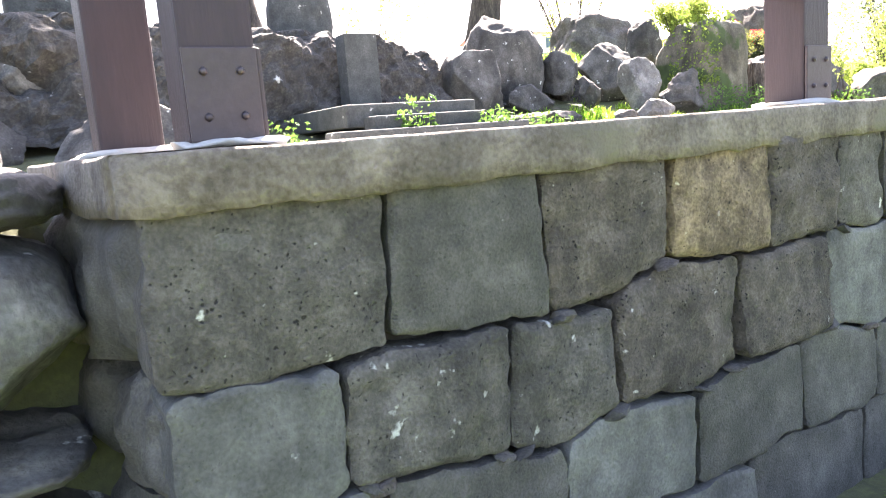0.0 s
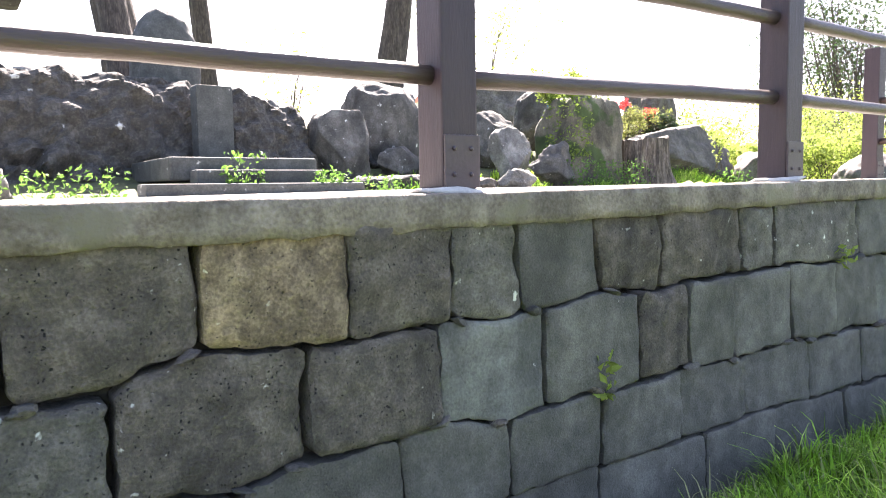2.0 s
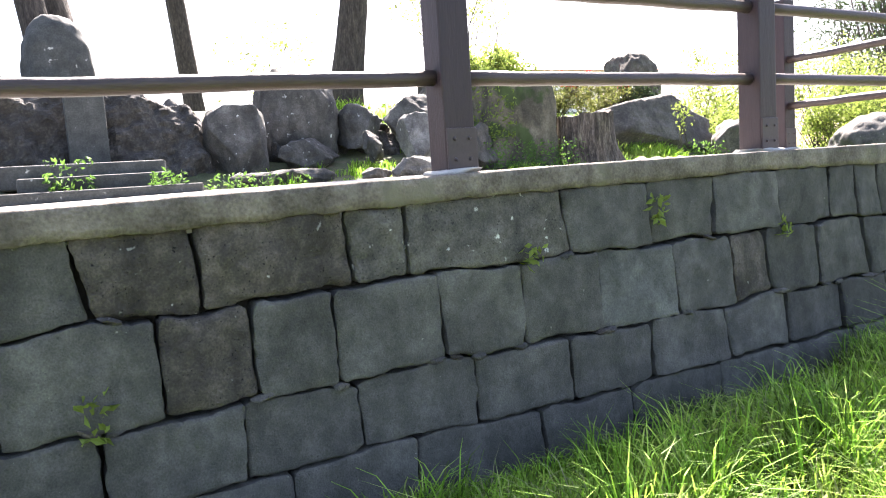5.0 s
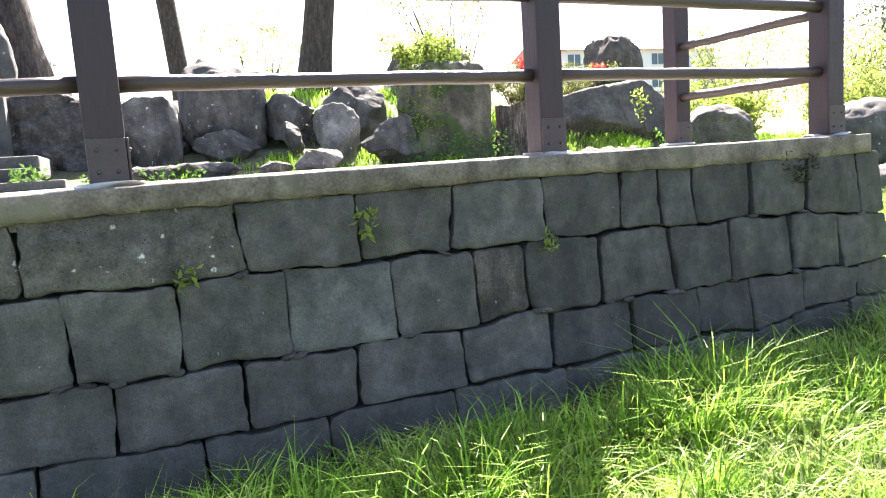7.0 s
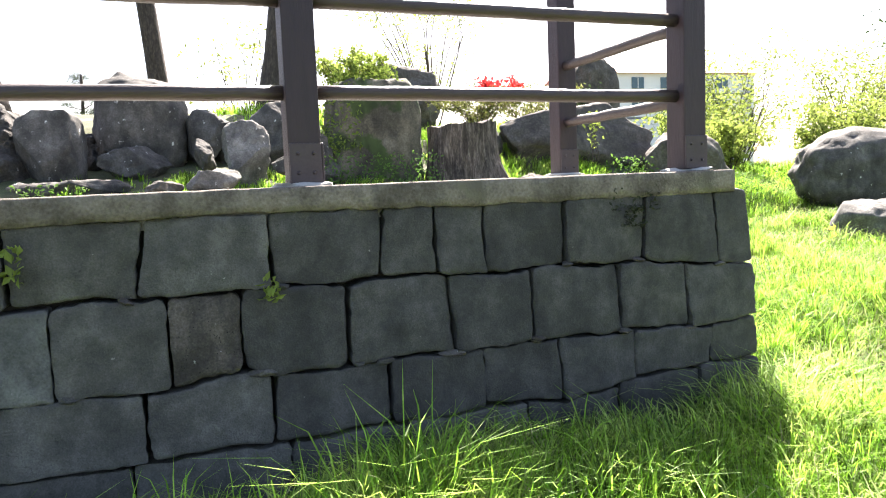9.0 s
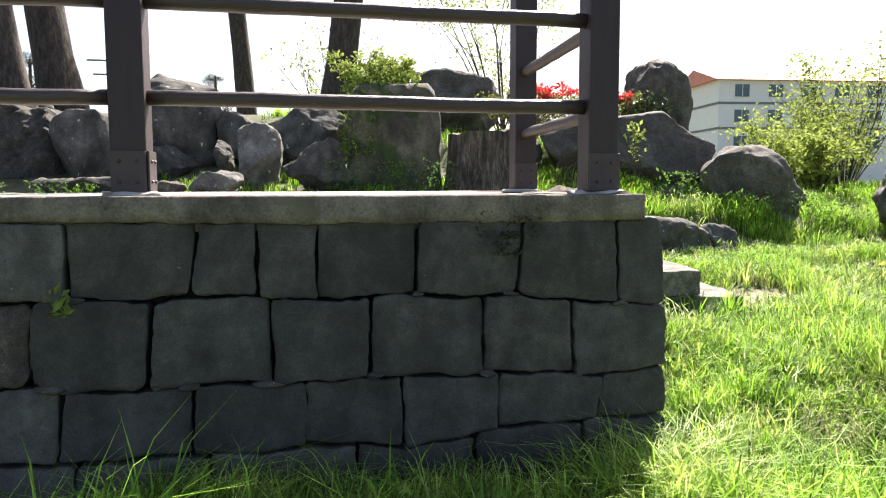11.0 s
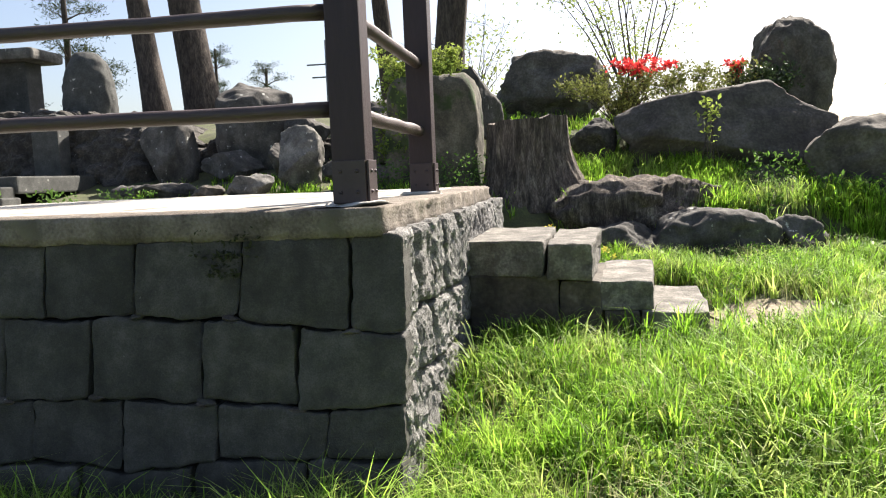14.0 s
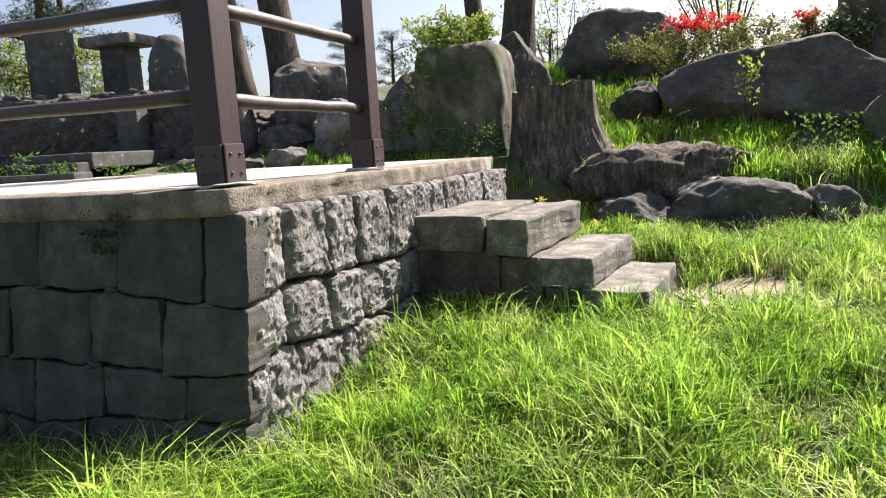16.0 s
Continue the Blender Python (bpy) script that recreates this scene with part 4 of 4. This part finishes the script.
def shrub(x, y, z, w, h, seed, leaf, stems, count, size, label, name="shrub"):
    rnd = random.Random(seed)
    ob = tagged(new(name), label, "shrub")
    ob.location = (x, y, z)
    spots = []
    bm = bmesh.new()
    for k in range(stems):
        a = rnd.uniform(0, 6.28)
        top = Vector((math.cos(a) * w * rnd.uniform(0.15, 0.55), math.sin(a) * w * rnd.uniform(0.15, 0.5), h * rnd.uniform(0.6, 1.05)))
        mid = top * 0.5 + Vector((rnd.gauss(0, 0.05), rnd.gauss(0, 0.05), 0.1)) * h
        tube([(rnd.gauss(0, 0.05), rnd.gauss(0, 0.05), -0.1), mid, top], [0.005 * h + 0.003, 0.003 * h + 0.002, 0.001 * h + 0.001], 5, bm)
        for j in range(5):
            t = rnd.uniform(0.35, 1)
            p = mid.lerp(top, t) if rnd.random() > 0.3 else mid * t
            q = p + Vector((rnd.gauss(0, 0.14), rnd.gauss(0, 0.14), rnd.uniform(0.05, 0.22))) * h
            tube([p, q], [0.0015 * h + 0.001, 0.0006 * h + 0.0005], 4, bm)
            for _ in range(max(1, count // (stems * 5))):
                spots.append(p.lerp(q, rnd.uniform(0.1, 1.15)) + Vector((rnd.gauss(0, 0.05), rnd.gauss(0, 0.05), rnd.gauss(0, 0.05))) * h)
    part("branchwork", bm, M_BARK, ob)
    v, f = leaf_cloud(spots, rnd, size, 0.5)
    data_part("foliage", v, f, leaf, ob)
    return ob


# far things
def house(x, y, z, w, d, h, turn, seed):
    ob = tagged(new("apartment_building"), "cream apartment block with grey bands and a red roof", "building")
    ob.matrix_basis = pose(x, y, z, 0, 0, turn)
    part("wall", box(0, w, 0, d, 0, h), M_HOUSE, ob)
    for zz in (h * 0.55, h * 0.78):
        part("band", box(-0.06, w + 0.06, -0.06, d + 0.06, zz, zz + 0.22), M_BAND, ob)
    bm = bmesh.new()
    e = 0.5
    a = [bm.verts.new(p) for p in ((-e, -e, h), (w + e, -e, h), (w + e, d + e, h), (-e, d + e, h), (-e, d / 2, h + 1.6), (w + e, d / 2, h + 1.6))]
    for f in ((0, 1, 5, 4), (2, 3, 4, 5), (3, 0, 4), (1, 2, 5), (3, 2, 1, 0)):
        bm.faces.new([a[i] for i in f])
    part("roof", bm, M_TILE, ob)
    for k in range(5):
        for zz in (h * 0.62, h * 0.85, h * 0.38):
            win = part("window", box(1.6 + k * 3.4, 3.0 + k * 3.4, -0.08, 0.04, zz, zz + h * 0.11), M_GLASS, ob)
            part("window_frame", box(2.27 + k * 3.4, 2.33 + k * 3.4, -0.11, -0.08, zz, zz + h * 0.11), M_HOUSE, win)
    return ob


house(45.9, 60, 0.8, 20, 9, 10.4, -5, 1)
pole = tagged(new("utility_pole"), "grey utility pole with cross arms", "pole")
pole.location = (-3.25, 40, 1.0)
part("mast", tube([(0, 0, 0), (0, 0, 8.4)], [0.10, 0.06], 10), M_STEEL, pole, smooth=True)
part("cross_arm", box(-1.2, 0.85, -0.04, 0.04, 6.95, 7.03), M_STEEL, pole)
part("cross_arm", box(-0.9, 0.9, -0.04, 0.04, 6.2, 6.28), M_STEEL, pole)

# ---------------------------------------------------------------- grass
def in_terrace(x, y):
    if 8.6 < x < 10.4 and 2.75 < y < 3.95:
        return True
    return -0.1 < x < 8.72 + (y - 1.15) * 0.062 and 1.02 < y < 5.3


def grass_field(name, n, area, height, seed, width, label, mat=None, bend=0.5, clump=1.0, tuft=11, spread=0.045):
    """Tufts of blades that lean outwards, thicker where the noise says so."""
    rnd = random.Random(seed)
    spots = []
    x0, x1, y0, y1 = area
    while len(spots) < n:
        x, y = rnd.uniform(x0, x1), rnd.uniform(y0, y1)
        if in_terrace(x, y) or (x - 10.85) ** 2 / 0.2 + (y - 3.3) ** 2 / 0.12 < 1 and rnd.random() > 0.06:
            continue
        d = noise.noise(Vector((x * 1.6, y * 1.6, seed)))
        if rnd.random() > 0.55 + clump * d:
            continue
        z = ground(x, y)
        h = height(x, y) * (0.75 + 0.5 * d) * rnd.uniform(0.6, 1.3)
        s = spread * rnd.uniform(0.5, 1.4)
        for _ in range(tuft):
            a = rnd.uniform(0, 2 * math.pi)
            r = s * rnd.random()
            bx, by = x + r * math.cos(a), y + r * math.sin(a)
            if not in_terrace(bx, by):
                spots.append((bx, by, z, h * rnd.uniform(0.45, 1.15), a + rnd.gauss(0, 0.6)))
    v, f = blades(name, spots, mat, rnd, width, bend)
    return tagged(data_part(name, v, f, mat or M_GRASS), label, "grass", kind="stuff")


def lawn_height(x, y):
    near_wall = smoothstep(0.45, 0.95, y) * smoothstep(8.9, 8.6, x)
    return (1 - 0.5 * near_wall) * 0.20 + 0.10 * noise.noise(Vector((x * 3.4, y * 3.4, 8))) - 0.08 * smoothstep(4.2, 4.9, y)


def bank_height(x, y):      # almost bare under the long boulder
    return 0.24 * (1 - 0.8 * smoothstep(11.1, 11.6, x) * smoothstep(13.9, 13.3, x) * smoothstep(5.85, 6.05, y))


grass_field("lawn_grass", 205000, (2.2, 14.8, -1.3, 5.3), lawn_height, 5, 0.0030, "bright green uncut lawn grass", bend=0.95, clump=1.3)
grass_field("lawn_grass", 36000, (3.5, 14.0, -0.9, 5.0), lambda x, y: 1.15 * lawn_height(x, y), 45, 0.0052, "broad-bladed cool green grass in the lawn", M_GRASS_C, bend=1.15, clump=1.8, tuft=9)
grass_field("lawn_grass", 22000, (-1.0, 2.4, -1.6, 1.0), lawn_height, 25, 0.0044, "bright green uncut lawn grass", bend=0.85, clump=0.9)
grass_field("lawn_grass", 22000, (14.8, 26, 0.0, 9.0), lambda x, y: 0.2, 15, 0.012, "bright green uncut lawn grass", bend=0.6, clump=0.4)
grass_field("tall_grass", 9000, (2.6, 9.3, 0.1, 0.95), lambda x, y: (0.27 + 0.08 * smoothstep(4.0, 5.0, x)) * (1 - 0.25 * smoothstep(0.5, 0.9, y)), 6, 0.0042, "long bent grass at the foot of the wall", bend=1.0, clump=1.0, tuft=8)
grass_field("tall_grass", 6500, (5.8, 9.3, 0.3, 1.02), lambda x, y: 0.28 + 0.06 * smoothstep(7.2, 8.4, x), 26, 0.0034, "long bent grass at the foot of the wall", M_GRASS_C, bend=1.1, clump=1.4, tuft=6)
grass_field("tall_grass", 4500, (8.7, 10.6, 1.2, 2.75), lambda x, y: 0.27, 16, 0.0045, "long bent grass beside the steps", bend=0.85)
grass_field("dry_grass", 17000, (2.6, 14, -1.0, 5.0), lambda x, y: 0.2, 17, 0.003, "dry straw-coloured stems in the lawn", M_STRAW, bend=0.9, clump=1.2, tuft=3)
grass_field("bank_grass", 30000, (9.4, 15.5, 5.1, 7.6), bank_height, 7, 0.0045, "long bright grass in tufts on the bank", bend=0.95, clump=2.2)
grass_field("bank_grass", 9000, (9.4, 15.5, 5.1, 7.6), bank_height, 47, 0.005, "cool green grass in tufts on the bank", M_GRASS_C, bend=1.0, clump=2.0)
grass_field("bank_grass", 3500, (4.8, 9.0, 5.5, 6.6), lambda x, y: 0.13, 8, 0.005, "tufts of grass between the rocks", bend=0.7, clump=2.6)
grass_field("bank_grass", 16000, (6.5, 18, 7.2, 10.5), lambda x, y: 0.2, 9, 0.006, "grass on top of the bank", bend=0.7, clump=1.2)

# shrubs
shrub(11.0, 12.0, 2.2, 3.4, 3.1, 31, M_LEAF, 16, 3800, 0.07, "thin bare shrub with fresh yellow-green leaves")
shrub(7.88, 6.5, 2.02, 1.0, 0.5, 32, M_LEAF, 36, 3600, 0.05, "yellow-green bush growing on the mossy boulder")
shrub(10.3, 8.2, 1.75, 1.7, 0.62, 33, M_AZALEA, 46, 4200, 0.045, "low azalea bush with yellow-green leaves", "azalea")
shrub(11.3, 8.3, 1.75, 1.8, 0.6, 38, M_AZALEA, 46, 4200, 0.045, "low azalea bush with yellow-green leaves", "azalea")
shrub(12.1, 8.0, 1.7, 0.9, 0.6, 39, M_DARKLEAF, 30, 1600, 0.06, "dark-leaved shrub beside an upright rock", "azalea")
shrub(10.6, 8.05, 2.28, 1.0, 0.2, 34, M_RED, 26, 900, 0.06, "cluster of red azalea blossom on a bush", "azalea")
shrub(11.75, 8.0, 2.22, 0.34, 0.18, 35, M_RED, 14, 300, 0.06, "cluster of red azalea blossom on a bush", "azalea")
shrub(11.0, 6.05, 1.3, 0.25, 0.48, 36, M_LEAF, 6, 90, 0.06, "small plant with yellow-green leaves", "sapling")
shrub(7.6, 15, 2.0, 2.2, 2.6, 37, M_LEAF, 18, 600, 0.1, "thin bare shrub with fresh leaves")

# bushes along the edge of the garden
for k, (x, y, z, w, h) in enumerate(((15.9, 9.8, 0.8, 2.2, 1.6), (17.6, 10.5, 0.7, 2.6, 2.7), (19.8, 9.5, 0.6, 2.6, 2.6), (22.5, 10.0, 0.6, 3.0, 2.8), (16.5, 7.0, 0.5, 1.8, 1.4), (19.0, 6.4, 0.4, 2.2, 1.5), (15.0, 8.0, 0.9, 1.6, 0.9), (25.5, 11, 0.4, 3.2, 3.0))):
    shrub(x, y, z, w, h, 60 + k, M_LEAF, 34, 3200, 0.085, "dense bush with fresh yellow-green leaves at the garden edge")
for k, (x, y, w, h) in enumerate(((30.0, 12.5, 5.5, 8.5), (35, 17.0, 5.0, 8.0))):
    shrub(x, y, 0.5, w, h, 80 + k, M_DARKLEAF, 40, 5200, 0.16, "dark evergreen tree with drooping foliage", "evergreen_tree")
# weeds at the foot of the bank and ivy on the boulder
def weeds(name, boxes, n, size, mat, label, seed):
    rnd = random.Random(seed)
    spots = []
    for x0, x1, y0, y1, z0, z1 in boxes:
        for _ in range(n):
            spots.append((rnd.uniform(x0, x1), rnd.uniform(y0, y1), z0 + (z1 - z0) * rnd.random() ** 1.6))
    v, f = leaf_cloud(spots, rnd, size, 0.5)
    return tagged(data_part(name, v, f, mat), label, "weeds", kind="stuff")


weeds("weeds", [(1.35, 1.75, 5.35, 5.6, 0.97, 1.2), (1.7, 2.1, 5.3, 5.6, 0.97, 1.22), (2.75, 3.1, 5.0, 5.08, 1.07, 1.33), (3.5, 3.75, 4.8, 5.05, 1.07, 1.2), (4.0, 4.4, 5.0, 5.4, 0.97, 1.14), (4.5, 5.1, 5.45, 5.7, 0.97, 1.12), (1.0, 1.25, 5.1, 5.22, 0.97, 1.16)], 130, 0.05, M_WEED, "low green weeds at the terrace edge", 3)
weeds("ivy", [(7.6, 8.35, 5.95, 6.7, 2.18, 2.38), (7.5, 7.85, 5.8, 6.4, 1.4, 2.25)], 900, 0.05, M_MOSS, "yellow-green ivy over the mossy boulder", 4)
weeds("ivy", [(7.3, 8.7, 5.5, 5.85, 1.0, 1.35)], 900, 0.04, M_WEED, "green creeper at the foot of the mossy boulder", 5)
weeds("weeds", [(11.3, 12.0, 6.0, 6.6, 0.85, 1.25), (11.9, 12.9, 5.5, 6.1, 0.62, 1.0), (12.9, 13.7, 5.4, 6.4, 0.62, 1.0), (10.6, 11.6, 5.55, 5.8, 0.62, 0.82)], 480, 0.05, M_WEED, "dark leafy undergrowth below the long boulder", 8)
weeds("joint_plant", [(5.22, 5.30, 1.10, 1.13, 0.72, 0.86), (6.13, 6.2, 1.07, 1.10, 0.58, 0.66), (4.46, 4.54, 1.08, 1.12, 0.62, 0.70), (2.76, 2.84, 1.10, 1.13, 0.27, 0.40)], 26, 0.045, M_LEAF, "small green seedlings in the joints of the wall", 6)

weeds("wall_moss", [(7.82, 8.12, 1.125, 1.14, 0.84, 0.96), (7.9, 8.02, 1.12, 1.135, 0.76, 0.86)], 85, 0.024, M_WALLMOSS, "dark moss that hangs from the rim of the wall", 9)

shrub(-3.0, 12.0, 1.9, 2.6, 1.9, 90, M_LEAF, 30, 2200, 0.1, "leafy light green bush behind the gravestones")
shrub(-6.5, 12.5, 1.8, 3.0, 2.6, 91, M_LEAF, 30, 2200, 0.1, "leafy light green bush behind the gravestones")

# broad-leaved plants low in the lawn
rnd = random.Random(77)
spots = []
while len(spots) < 26000:
    x, y = rnd.uniform(3, 13.5), rnd.uniform(-1.0, 5.0)
    if in_terrace(x, y) or noise.noise(Vector((x * 1.3, y * 1.3, 33))) < 0.02:
        continue
    spots.append((x, y, ground(x, y) + 0.13 * rnd.random()))
v, f = leaf_cloud(spots, rnd, 0.032, 0.5)
tagged(data_part("clover", v, f, M_WEED), "low broad-leaved plants in the lawn", "weeds", kind="stuff")

# chips wedged into the joints of the wall
rnd = random.Random(5)
for k in range(44):
    row, line = rnd.choice(((JOINTS_1, bed_1), (JOINTS_2, bed_2), (JOINTS_3, bed_2)))
    x = rnd.choice(row[1:-1])
    x = (x if isinstance(x, float) else x[1]) + rnd.uniform(-0.05, 0.05)
    bm = rock_mesh((rnd.uniform(0.05, 0.10), 0.07, rnd.uniform(0.02, 0.042)), 300 + k, 2, 0.3, 9, None, 0.003)
    chip = part("chip_stone", bm, rnd.choice((M_STONE_B, M_STONE_L, M_STONE_SHADED)), facing)
    chip.matrix_basis = pose(x, face_y(x, line(x)) + 0.012, line(x) + rnd.uniform(-0.004, 0.004), 0, rnd.uniform(-25, 25), 0)


def wildflower(x, y, h, seed):
    rnd = random.Random(seed)
    z = ground(x, y)
    ob = tagged(new("wildflower"), "thin wild flower with small pale yellow blossoms", "flower")
    ob.location = (x, y, z)
    bm = tube([(0, 0, -0.05), (0.01, 0, h * 0.5), (rnd.uniform(-0.03, 0.03), 0, h)], [0.003, 0.0025, 0.0015], 5)
    tube([(0.01, 0, h * 0.5), (0.06, 0.01, h * 0.75)], [0.002, 0.001], 4, bm)
    part("stem", bm, M_WEED, ob)
    v, f = leaf_cloud([(rnd.gauss(0, 0.012), rnd.gauss(0, 0.012), h + rnd.gauss(0, 0.012)) for _ in range(26)] + [(0.06 + rnd.gauss(0, 0.01), 0.01, h * 0.75 + rnd.gauss(0, 0.01)) for _ in range(16)], rnd, 0.022, 0.6)
    data_part("blossom", v, f, M_YELLOW, ob)
    v, f = leaf_cloud([(rnd.gauss(0, 0.02), rnd.gauss(0, 0.02), h * rnd.uniform(0.1, 0.6)) for _ in range(16)], rnd, 0.05, 0.4)
    data_part("leaves", v, f, M_WEED, ob)


wildflower(9.32, 4.3, 0.42, 1)
wildflower(9.75, 4.2, 0.24, 2)
wildflower(11.9, 3.3, 0.3, 3)

# trodden bare earth below the steps
bm = bmesh.new()
ring = [bm.verts.new((10.85 + math.cos(w) * 0.46 * (1 + 0.25 * noise.noise(Vector((math.cos(w) * 2, math.sin(w) * 2, 1)))), 3.3 + math.sin(w) * 0.36 * (1 + 0.25 * noise.noise(Vector((math.cos(w) * 2, math.sin(w) * 2, 4)))), 0)) for w in [2 * math.pi * k / 28 for k in range(28)]]
mid = bm.verts.new((10.85, 3.3, 0))
for k in range(28):
    bm.faces.new((ring[k], ring[(k + 1) % 28], mid))
bmesh.ops.subdivide_edges(bm, edges=bm.edges[:], cuts=2)
for v in bm.verts:
    v.co.z = ground(v.co.x, v.co.y) + 0.012
tagged(part("bare_earth", bm, material("dusty_earth", [(0.35, (0.13, 0.105, 0.07)), (0.5, (0.23, 0.19, 0.13)), (0.65, (0.33, 0.28, 0.2))], 8, 1, 0.8, 50), smooth=True), "trodden patch of dusty bare earth", "ground", kind="structure")
